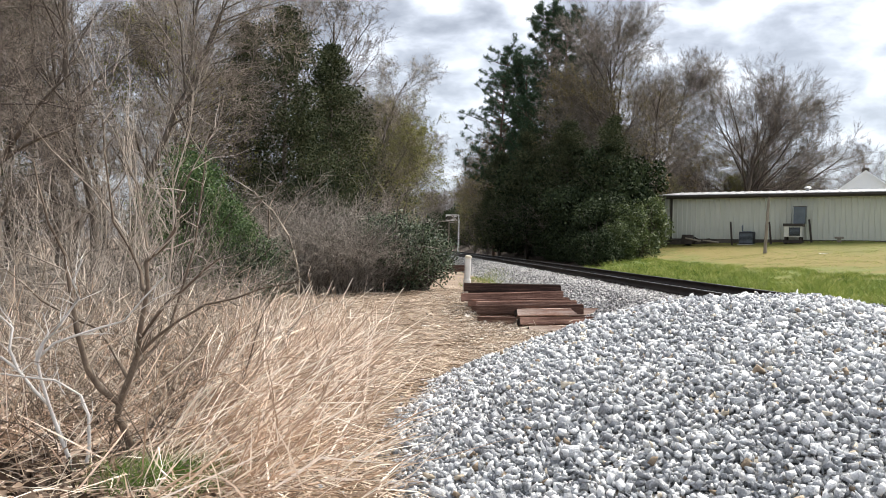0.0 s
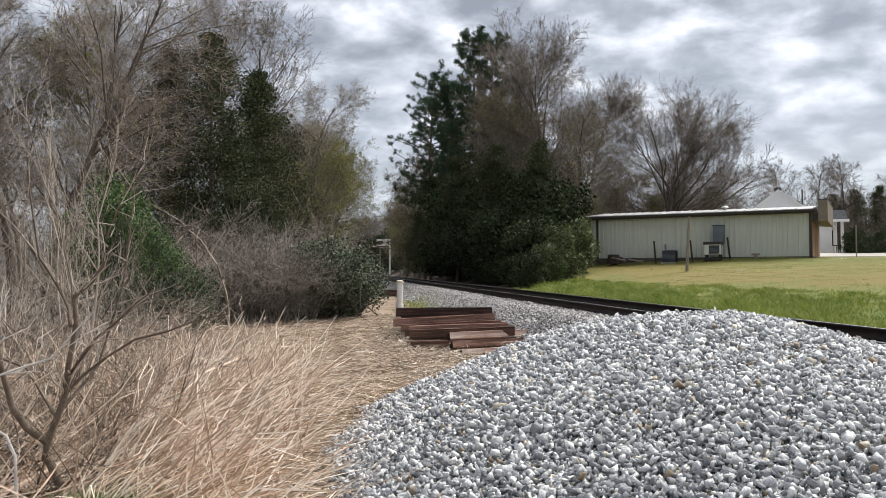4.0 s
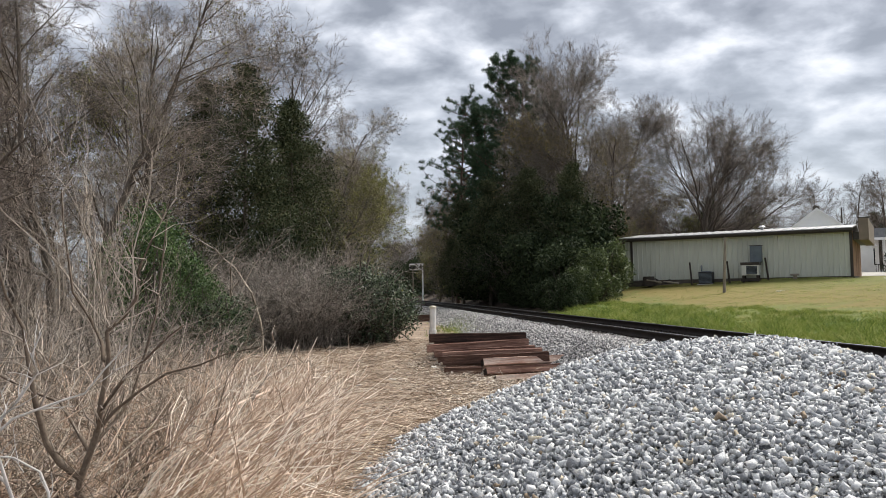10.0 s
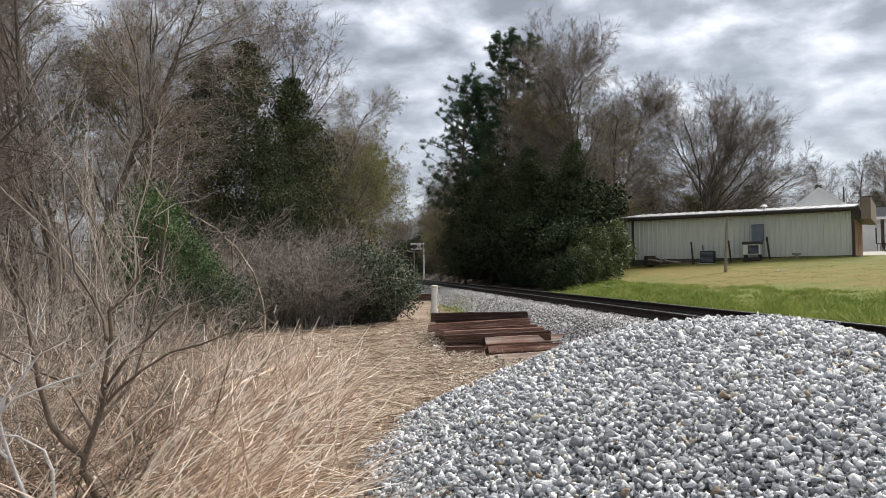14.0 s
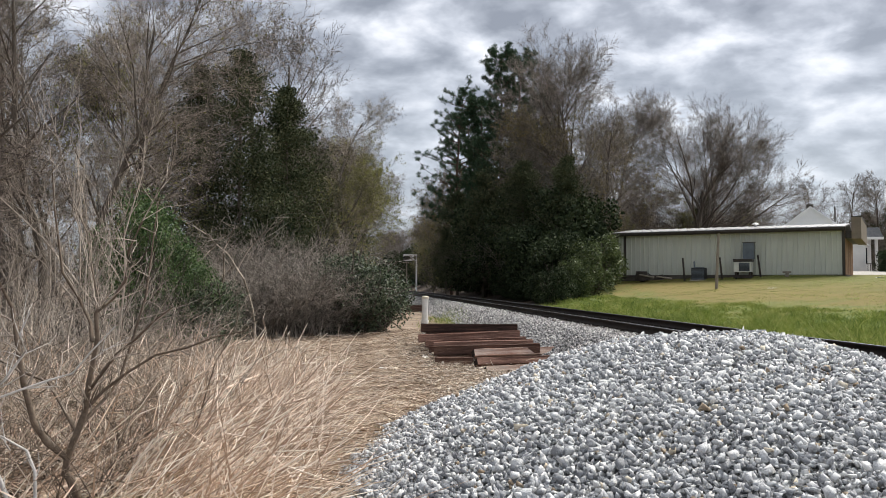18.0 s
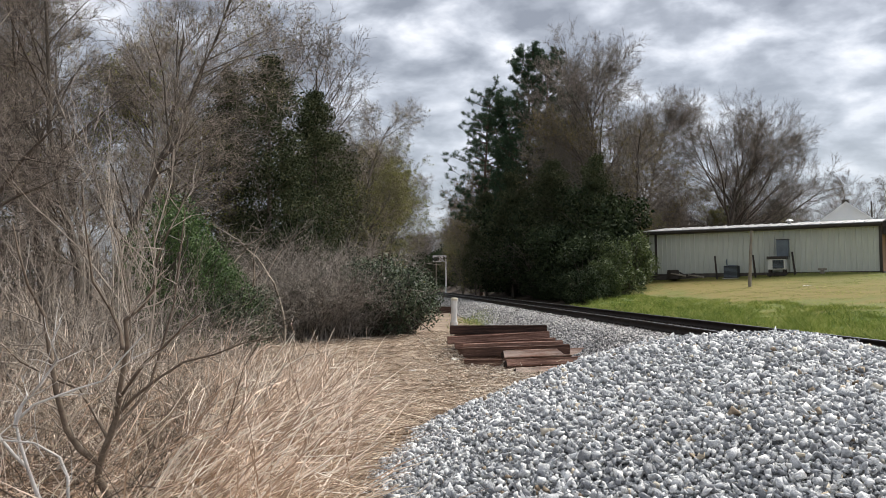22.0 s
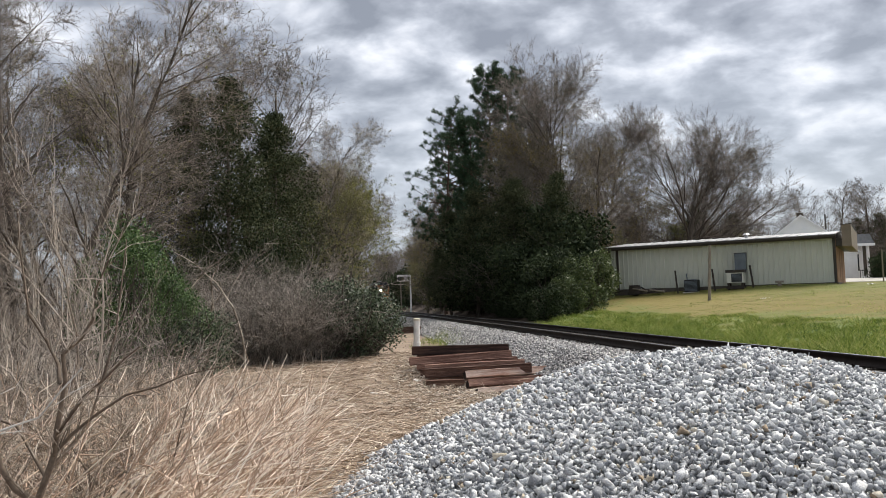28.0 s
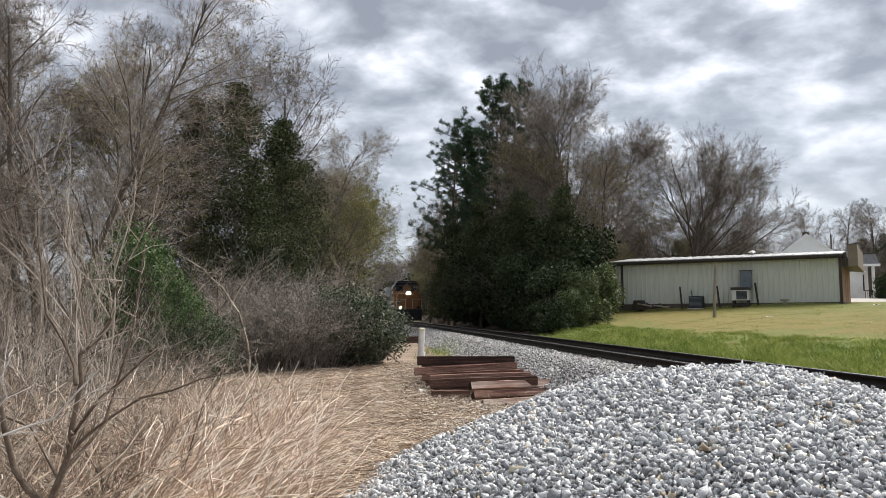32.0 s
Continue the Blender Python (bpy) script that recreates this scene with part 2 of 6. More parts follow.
M["ac_white"] = mat("offwhite_enamel", (0.55, 0.55, 0.50), (0.72, 0.72, 0.68), 3, 0.5, 0.05, 30)
M["black"] = mat("black_grille", (0.010, 0.011, 0.013), (0.035, 0.037, 0.042), 5, 0.6, 0.1, 60)
M["pole_wood"] = mat("grey_weathered_pole", (0.15, 0.128, 0.10), (0.34, 0.30, 0.245), 5, 0.9, 0.4, 30, stretch=(4, 4, 0.4))
M["dark_wood"] = mat("charred_dark_wood", (0.02, 0.018, 0.016), (0.075, 0.06, 0.05), 5, 0.9, 0.4, 30)
M["white_paint"] = mat("white_paint", (0.68, 0.68, 0.67), (0.82, 0.82, 0.81), 1.5, 0.6, 0.05, 20)
M["house_gable"] = mat("pale_blue_siding", (0.80, 0.84, 0.89), (0.87, 0.89, 0.92), 1.2, 0.6, 0.1, 8)
M["shingle"] = mat("grey_shingles", (0.12, 0.125, 0.135), (0.24, 0.25, 0.26), 3, 0.9, 0.3, 12)
M["bark"] = mat("grey_brown_bark", (0.055, 0.045, 0.037), (0.17, 0.145, 0.12), 4, 0.95, 0.5, 18, stretch=(3, 3, 0.5), rand=0.15)
M["bark_pale"] = mat("pale_bare_bark", (0.17, 0.135, 0.105), (0.56, 0.48, 0.395), 4, 0.95, 0.4, 18, stretch=(3, 3, 0.5), island=0.7, rand=0.15)
M["twig"] = mat("bare_twigs", (0.13, 0.11, 0.095), (0.38, 0.33, 0.29), 0.5, 0.95, 0.0, 6, island=0.8)
M["twig_dark"] = mat("dark_bare_twigs", (0.075, 0.063, 0.054), (0.26, 0.22, 0.19), 0.4, 0.95, 0.0, 6, island=0.6)
M["twig_bare"] = mat("grey_brown_crown_twigs", (0.10, 0.085, 0.075), (0.30, 0.26, 0.23), 0.4, 0.95, 0.0, 6, island=0.6)
M["twig_red"] = mat("budding_brown_twigs", (0.13, 0.112, 0.095), (0.42, 0.36, 0.305), 0.5, 0.95, 0.0, 6, island=0.8)
M["grey_stem"] = mat("grey_brown_sapling_bark", (0.15, 0.125, 0.10), (0.46, 0.40, 0.34), 4, 0.95, 0.3, 18, stretch=(3, 3, 0.5), rand=0.5)
M["bleached"] = mat("bleached_dead_wood", (0.42, 0.40, 0.385), (0.76, 0.74, 0.72), 6, 0.8, 0.2, 40)
M["sapling"] = mat("sapling_bark", (0.08, 0.06, 0.045), (0.22, 0.17, 0.13), 8, 0.9, 0.3, 50)
M["pine_bark"] = mat("pine_bark", (0.045, 0.033, 0.025), (0.15, 0.10, 0.075), 3, 0.95, 0.6, 12, stretch=(2, 2, 0.6))
M["needle"] = mat("pine_needles", (0.015, 0.042, 0.022), (0.06, 0.11, 0.05), 0.5, 0.6, 0, 5, island=0.5, translucent=0.15)
M["cedar"] = mat("dark_cedar_foliage", (0.030, 0.042, 0.022), (0.115, 0.125, 0.068), 0.5, 0.95, 0, 5, island=0.5, translucent=0.1, spec=0.08)
M["bush_leaf"] = mat("glossy_bush_leaves", (0.022, 0.040, 0.020), (0.15, 0.185, 0.115), 0.8, 0.45, 0, 8, island=0.75, spec=0.3, translucent=0.12)
# lighter copy of the privet leaves: light falling on them is in the colour
M["lit_shrub"] = mat("lit_privet_leaves", (0.032, 0.052, 0.02), (0.145, 0.18, 0.07), 0.8, 0.55, 0, 8, island=0.6, spec=0.3, translucent=0.2)
M["privet"] = mat("evergreen_shrub_leaves", (0.015, 0.025, 0.012), (0.06, 0.08, 0.038), 0.8, 0.75, 0, 8, island=0.55, spec=0.12, translucent=0.1)
M["ivy"] = mat("bright_ivy_leaves", (0.028, 0.062, 0.020), (0.15, 0.22, 0.085), 0.8, 0.45, 0, 8, island=0.55, spec=0.25, translucent=0.2)
M["lime"] = mat("spring_leaves", (0.14, 0.15, 0.035), (0.36, 0.36, 0.105), 0.6, 0.6, 0, 6, island=0.5, translucent=0.3)
M["olive"] = mat("olive_spring_buds", (0.14, 0.135, 0.04), (0.34, 0.32, 0.11), 0.6, 0.7, 0, 6, island=0.5, translucent=0.25)
M["rust_leaf"] = mat("rusty_buds", (0.12, 0.10, 0.035), (0.28, 0.225, 0.085), 0.6, 0.8, 0, 6, island=0.5, translucent=0.2)
M["straw"] = mat("dry_straw", (0.42, 0.30, 0.215), (0.86, 0.68, 0.54), 1.5, 0.85, 0, 10, island=1.0, third=(0.95, 0.84, 0.73), translucent=0.2)
M["cane"] = mat("pale_straw_canes", (0.46, 0.34, 0.25), (0.86, 0.69, 0.55), 1.5, 0.8, 0, 10, island=0.9, third=(0.96, 0.87, 0.76))
M["thatch"] = mat("flattened_thatch", (0.23, 0.165, 0.115), (0.56, 0.43, 0.32), 1.5, 0.9, 0, 10, island=0.9, third=(0.82, 0.71, 0.58))
# brown bank soil, with the shade under the trees put into the colour
M["bank_soil"] = mat("shade_dark_bank_soil", (0.020, 0.015, 0.011), (0.058, 0.042, 0.031), 1.3, 0.95, 0.7, 24, third=(0.11, 0.078, 0.056))
M["brush_grey"] = mat("grey_tangled_twigs", (0.10, 0.088, 0.077), (0.40, 0.355, 0.31), 0.8, 0.95, 0.0, 8, island=0.9)
M["grass"] = mat("green_grass", (0.060, 0.105, 0.016), (0.22, 0.29, 0.048), 0.9, 0.7, 0, 3, island=0.5, third=(0.48, 0.46, 0.17), translucent=0.3)
M["grass_fresh"] = mat("fresh_spring_grass", (0.035, 0.085, 0.014), (0.11, 0.22, 0.035), 0.9, 0.7, 0, 3, island=0.5, third=(0.26, 0.34, 0.09), translucent=0.3)
M["mould"] = mat("rotting_leaves", (0.06, 0.042, 0.03), (0.19, 0.13, 0.095), 1.5, 0.9, 0, 10, island=0.8, third=(0.34, 0.25, 0.18))
M["leaf_dead"] = mat("dead_leaves", (0.24, 0.16, 0.105), (0.48, 0.35, 0.24), 1.5, 0.9, 0, 10, island=0.7, third=(0.62, 0.5, 0.37))
M["loco_blue"] = mat("dark_blue_paint", (0.008, 0.012, 0.024), (0.022, 0.03, 0.05), 2, 0.4, 0.03, 20)
M["loco_gold"] = mat("dirty_orange_yellow_paint", (0.15, 0.068, 0.028), (0.29, 0.14, 0.055), 1.5, 0.5, 0.05, 15)
M["loco_grey"] = mat("light_grey_paint", (0.30, 0.31, 0.32), (0.45, 0.46, 0.47), 2, 0.5, 0.03, 20)
M["glass"] = mat("dark_window_glass", (0.01, 0.012, 0.015), (0.02, 0.024, 0.03), 2, 0.08, 0, 20, spec=0.6)
M["lamp"] = mat("lit_headlight", (1.0, 0.80, 0.50), (1.0, 0.86, 0.60), 2, 0.3, 0, 20, emit=30.0)
M["signal_white"] = mat("aluminium_sign_white", (0.82, 0.82, 0.82), (0.92, 0.92, 0.92), 2, 0.5, 0, 20)
M["litter"] = mat("white_litter", (0.60, 0.59, 0.56), (0.80, 0.79, 0.77), 6, 0.6, 0.1, 30)

# ---- mesh tools ----


def from_arrays(name, verts, faces, material, smooth=False):
    """A mesh from an array of points and an array of faces, all with the same number of corners."""
    verts, faces = np.asarray(verts, np.float32), np.asarray(faces, np.int32)
    me = bpy.data.meshes.new(name)
    me.vertices.add(len(verts))
    me.vertices.foreach_set("co", verts.ravel())
    n, k = faces.shape
    me.loops.add(n * k)
    me.loops.foreach_set("vertex_index", faces.ravel())
    me.polygons.add(n)
    me.polygons.foreach_set("loop_start", np.arange(0, n * k, k, dtype=np.int32))
    if smooth:
        me.polygons.foreach_set("use_smooth", np.ones(n, bool))
    me.update(calc_edges=True)
    me.materials.append(material)
    return me


def part(name, bm, material, parent=None, label="", at=None):
    """Links a bmesh or a mesh as one object under a thing or a part."""
    if isinstance(bm, bmesh.types.BMesh):
        me = bpy.data.meshes.new(name)
        bm.to_mesh(me)
        bm.free()
        me.materials.append(material)
    else:
        me = bm
    ob = new(name, me)
    if at is not None:
        ob.matrix_basis = at
    if parent is not None:
        ob.parent = parent
    if label:
        ob["label"] = label
    return ob


def box(x0, x1, y0, y1, z0, z1, bevel=0.0, m=None):
    bm = bmesh.new()
    bmesh.ops.create_cube(bm, size=1.0)
    bmesh.ops.scale(bm, vec=(x1 - x0, y1 - y0, z1 - z0), verts=bm.verts)
    bmesh.ops.translate(bm, vec=((x0 + x1) / 2, (y0 + y1) / 2, (z0 + z1) / 2), verts=bm.verts)
    if bevel:
        bmesh.ops.bevel(bm, geom=bm.edges[:], offset=bevel, segments=2, affect="EDGES", profile=0.6)
    if m is not None:
        bmesh.ops.transform(bm, matrix=m, verts=bm.verts)
    return bm


def cyl(p0, p1, r0, r1=None, sides=12):
    p0, p1 = Vector(p0), Vector(p1)
    bm = bmesh.new()
    bmesh.ops.create_cone(bm, cap_ends=True, segments=sides, radius1=r0, radius2=r0 if r1 is None else r1, depth=(p1 - p0).length)
    q = (p1 - p0).to_track_quat("Z", "Y").to_matrix().to_4x4()
    bmesh.ops.transform(bm, matrix=Matrix.Translation((p0 + p1) / 2) @ q, verts=bm.verts)
    return bm


def join(*bms):
    out = bmesh.new()
    for b in bms:
        me = bpy.data.meshes.new("piece")
        b.to_mesh(me)
        out.from_mesh(me)
        b.free()
        bpy.data.meshes.remove(me)
    return out


def prism(outline, y0, y1):
    """A solid with the given outline of (x, z) points, from y0 to y1."""
    bm = bmesh.new()
    a = [bm.verts.new((x, y0, z)) for x, z in outline]
    b = [bm.verts.new((x, y1, z)) for x, z in outline]
    n = len(outline)
    bm.faces.new(a)
    bm.faces.new(b[::-1])
    for i in range(n):
        bm.faces.new((a[i], b[i], b[(i + 1) % n], a[(i + 1) % n]))
    bmesh.ops.recalc_face_normals(bm, faces=bm.faces[:])
    return bm


def tubes(p0, p1, r0, r1, sides=3):
    """Tapered prisms along many segments at once: points and faces."""
    p0, p1 = np.asarray(p0, float), np.asarray(p1, float)
    r0, r1 = np.asarray(r0, float), np.asarray(r1, float)
    d = p1 - p0
    d /= np.linalg.norm(d, axis=1, keepdims=True) + 1e-9
    ref = np.where(np.abs(d[:, 2:3]) < 0.9, np.array([[0, 0, 1.0]]), np.array([[1.0, 0, 0]]))
    u = np.cross(d, ref)
    u /= np.linalg.norm(u, axis=1, keepdims=True) + 1e-9
    v = np.cross(d, u)
    ang = np.arange(sides) * 2 * np.pi / sides
    ring = np.cos(ang)[None, :, None] * u[:, None] + np.sin(ang)[None, :, None] * v[:, None]
    a = p0[:, None] + ring * r0[:, None, None]
    b = p1[:, None] + ring * r1[:, None, None]
    n = len(p0)
    i = np.arange(sides)
    # a segment that goes on from the one before shares its ring
    on = np.zeros(n, bool)
    on[1:] = np.abs(p0[1:] - p1[:-1]).max(1) < 1e-6
    starts = np.cumsum(np.where(on, 1, 2)) * sides
    end = starts - sides
    begin = np.where(on, np.roll(end, 1), end - sides)
    verts = np.zeros((starts[-1], 3))
    verts[(end[:, None] + i).ravel()] = b.reshape(-1, 3)
    own = ~on
    verts[(begin[own][:, None] + i).ravel()] = a[own].reshape(-1, 3)
    j = (i + 1) % sides
    faces = np.stack([begin[:, None] + i, begin[:, None] + j, end[:, None] + j, end[:, None] + i], -1).reshape(-1, 4)
    return verts, faces


def blades(base, tip, width, rng):
    """Flat folded blades from base to tip: a quad and a half each, widest low down."""
    base, tip = np.asarray(base, float), np.asarray(tip, float)
    d = tip - base
    side = np.cross(d, rng.normal(size=d.shape))
    side /= np.linalg.norm(side, axis=1, keepdims=True) + 1e-9
    w = np.asarray(width)[:, None] * side / 2
    bow = rng.normal(size=d.shape) * np.linalg.norm(d, axis=1, keepdims=True) * 0.06
    mid = base + d * 0.55 + bow
    verts = np.stack([base - w, base + w, mid + w * 0.8, mid - w * 0.8, tip + w * 0.15, tip - w * 0.15], 1).reshape(-1, 3)
    f = np.array([[0, 1, 2, 3], [3, 2, 4, 5]])
    faces = (f[None] + (np.arange(len(base)) * 6)[:, None, None]).reshape(-1, 4)
    return verts, faces


def leaves(centre, size, rng, long=1.6, flat=0.0):
    """Small folded leaves, randomly turned."""
    n = len(centre)
    a = rng.normal(size=(n, 3))
    a[:, 2] *= 1 - flat
    a /= np.linalg.norm(a, axis=1, keepdims=True) + 1e-9
    b = np.cross(a, rng.normal(size=(n, 3)))
    b /= np.linalg.norm(b, axis=1, keepdims=True) + 1e-9
    c = np.cross(a, b)
    s = np.asarray(size)[:, None] * np.ones((n, 1))
    l, w = a * s * long / 2, b * s / 2
    verts = np.stack([centre - l, centre + w + c * s * 0.12, centre + l, centre - w + c * s * 0.12], 1).reshape(-1, 3)
    faces = np.arange(n * 4).reshape(n, 4)
    return verts, faces


def merge(*pairs):
    vs, fs, k = [], [], 0
    for v, f in pairs:
        vs.append(v)
        fs.append(f + k)
        k += len(v)
    return np.concatenate(vs), np.concatenate(fs)


# ---- the lie of the land ----


def track_x(y):
    y = np.asarray(y, float)
    return 7.45 - 0.137 * y - 1.45e-4 * np.maximum(y, 0) ** 2


def smooth(a, b, x):
    t = np.clip((np.asarray(x, float) - a) / (b - a), 0, 1)
    return t * t * (3 - 2 * t)


RAIL_Z = 0.62


def wobble(x, y):
    return 0.05 * np.sin(x * 0.9 + 1.3 * np.sin(y * 0.37)) * np.sin(y * 0.71 + 0.8 * np.sin(x * 0.53)) + 0.02 * np.sin(x * 2.7 + y * 1.9)


def ground_z(x, y):
    """Height of the land without the gravel heap."""
    x, y = np.asarray(x, float), np.asarray(y, float)
    s = x - track_x(y)
    base = -0.34 * smooth(7, 16, y) + 0.26 * smooth(17.5, 20.5, y) + wobble(x, y) * smooth(2.2, 4.5, np.abs(s))
    left = base + 0.5 * smooth(-14, -40, s)
    bed = 0.40
    wood = smooth(30, 58, y - (s - 2.6) * 2.4)
    lawn = 0.30 + 0.088 * np.clip(s - 2.6, 0, 18.3) + 0.068 * np.clip(y - 46, 0, 12) * smooth(5, 11, s) * (1 - 0.64 * smooth(19, 25, s)) + wobble(x, y) * 0.6 * smooth(3, 6, s)
    bank = 0.30 + 1.9 * smooth(2.4, 8.5, s)
    right = lawn * (1 - wood) + np.maximum(bank, lawn) * wood
    z = left + (bed - left) * smooth(-3.4, -1.75, s)
    return z + (right - z) * smooth(1.5, 2.5, s)


def mound_z(x, y):
    """The gravel heap above datum, below zero outside it."""
    dx, dy = np.asarray(x) - 2.493, np.asarray(y) - 8.048
    c, q = math.cos(-0.246), math.sin(-0.246)
    u, v = c * dx + q * dy, -q * dx + c * dy
    # a straight slope of repose towards the path, a fuller shoulder towards the rails
    side = np.tanh(u * 1.2)
    r = np.sqrt((u / (3.25 - 0.04 * side)) ** 2 + (v / 5.472) ** 2)
    bumps = 0.035 * np.sin(x * 2.3 + y * 0.7) * np.sin(y * 1.9 - x * 0.8)
    return 1.03 * (1 - r ** (2.06 + 0.30 * side)) + bumps

# ---- ground, lawn, ballast ----


def sheet(name, xs, ys, zf, material, label, category, lift=0.0):
    X, Y = np.meshgrid(xs, ys)
    if name == "ground" or name == "pavement":
        PX = X
    else:
        PX = X + track_x(Y)
    Z = zf(PX, Y) + lift
    v = np.stack([PX, Y, Z], -1).reshape(-1, 3)
    nx, ny = len(xs), len(ys)
    i = (np.arange(ny - 1)[:, None] * nx + np.arange(nx - 1)[None]).ravel()
    f = np.stack([i, i + 1, i + nx + 1, i + nx], 1)
    ob = new(name, from_arrays(name, v, f, material, smooth=True))
    return tagged(ob, label, category, kind="structure")


def spread(a, b, n, near):
    """Numbers from a to b that lie closest together round zero."""
    t = np.linspace(np.arcsinh(a / near), np.arcsinh(b / near), n)
    return near * np.sinh(t)


ground = sheet("ground", spread(-1800, 1800, 260, 9.0), spread(-600, 2600, 330, 14.0), ground_z, M["soil"], "brown leaf litter and dry soil", "ground", -0.03)
ballast = sheet("ballast_bed", np.array([-3.3, -2.9, -2.5, -2.1, -1.8, -1.5, -0.9, 0, 0.9, 1.5, 1.8, 2.1, 2.35]), np.concatenate([np.arange(-40, 60, 0.4), np.arange(60, 420, 3)]), ground_z, M["ballast_bed"], "grey crushed stone bed under the rails", "ballast")

track_bed = sheet("track_bed", np.array([-0.8, -0.4, 0, 0.4, 0.8, 1.2, 1.6, 2.0, 2.3]), np.concatenate([np.arange(-40, 60, 0.5), np.arange(60, 420, 3)]), ground_z, M["oiled"], "oil-blackened stone between the rails", "ballast", 0.03)


def lawn_sheet():
    ss = np.concatenate([np.arange(2.3, 24, 0.35), np.arange(24, 90, 4)])
    tt = np.linspace(0, 1, 120)
    S, T = np.meshgrid(ss, tt)
    far = np.minimum(np.where(S < 11.5, 40.6 + (S - 2.6) * 1.75, 56.3 + (S - 11.5) * 0.6), 60.0)
    Y = -60 + (far + 60) * T
    X = S + track_x(Y)
    Z = ground_z(X, Y) + 0.012
    v = np.stack([X, Y, Z], -1).reshape(-1, 3)
    nx, ny = len(ss), len(tt)
    i = (np.arange(ny - 1)[:, None] * nx + np.arange(nx - 1)[None]).ravel()
    return tagged(new("lawn", from_arrays("lawn", v, np.stack([i, i + 1, i + nx + 1, i + nx], 1), M["lawn"], smooth=True)), "mown green and tan lawn sloping to the track", "lawn", kind="structure")


lawn = lawn_sheet()
# soil sheet, coloured darker to stand for the shade below the trees
bank = sheet("cutting_bank", np.arange(2.3, 13, 0.6), np.concatenate([np.arange(36, 70, 0.8), np.arange(70, 170, 4)]), ground_z, M["bank_soil"], "bare brown soil and leaf litter on the cutting bank, darkened for tree shade", "bank", -0.012)

# ---- railway ----


def rail_profile():
    return [(-0.075, 0), (0.075, 0), (0.075, 0.012), (0.012, 0.035), (0.010, 0.125), (0.036, 0.138), (0.036, 0.172), (-0.036, 0.172), (-0.036, 0.138), (-0.010, 0.125), (-0.012, 0.035), (-0.075, 0.012)]


def swept(outline, offset, z, ys, name, material):
    pts = np.array(outline)
    k, n = len(pts), len(ys)
    cx = track_x(ys)
    dx = np.gradient(cx, ys)
    nrm = np.stack([np.ones(n), -dx], 1) / np.sqrt(1 + dx**2)[:, None]
    v = np.zeros((n, k, 3))
    v[:, :, 0] = cx[:, None] + nrm[:, :1] * (offset + pts[None, :, 0])
    v[:, :, 1] = ys[:, None] + nrm[:, 1:] * (offset + pts[None, :, 0])
    v[:, :, 2] = z + pts[None, :, 1]
    i, j = np.arange(n - 1)[:, None], np.arange(k)[None]
    f = np.stack([i * k + j, (i + 1) * k + j, (i + 1) * k + (j + 1) % k, i * k + (j + 1) % k], -1).reshape(-1, 4)
    return from_arrays(name, v.reshape(-1, 3), f, material)


def railway():
    track = tagged(new("railway_track"), "single railway track with rusty dark rails on buried wooden ties", "railway", kind="structure")
    ys = np.concatenate([np.arange(-40, 20, 2.0), np.arange(20, 140, 1.5), np.arange(140, 420, 4.0)])
    for side in (-1, 1):
        rail = part("rail", swept(rail_profile(), side * 0.753, RAIL_Z - 0.172, ys, "rail", M["rail_side"]), None, track)
        part("rail_head", swept([(-0.03, 0.168), (0.03, 0.168), (0.026, 0.1755), (-0.026, 0.1755)], side * 0.753, RAIL_Z - 0.172, ys, "rail_head", M["rail_head"]), None, rail, "polished running surface")
    bm = box(-1.3, 1.3, -0.115, 0.115, -0.17, 0.0, 0.012)
    me = bpy.data.meshes.new("tie")
    bm.to_mesh(me)
    bm.free()
    me.materials.append(M["track_tie"])
    plate = bpy.data.meshes.new("tie_plate")
    bm = join(*[box(s * 0.753 - 0.16, s * 0.753 + 0.16, -0.09, 0.09, 0, 0.012) for s in (-1, 1)], *[box(s * 0.753 + q - 0.015, s * 0.753 + q + 0.015, -0.015, 0.015, 0.01, 0.045) for s in (-1, 1) for q in (-0.095, 0.095)])
    bm.to_mesh(plate)
    bm.free()
    plate.materials.append(M["rail_side"])
    rng = random.Random(4)
    y = 2.0
    while y < 140:
        x = float(track_x(y))
        a = math.degrees(math.atan(0.137 + 2.9e-4 * max(y, 0)))
        t = part("tie", me, None, track, at=pose(x + rng.uniform(-0.05, 0.05), y, RAIL_Z - 0.186 + rng.uniform(-0.008, 0.003), 0, 0, a + rng.uniform(-1, 1)))
        if y < 40:
            part("tie_plate", plate, None, t)
        y += 0.51


railway()

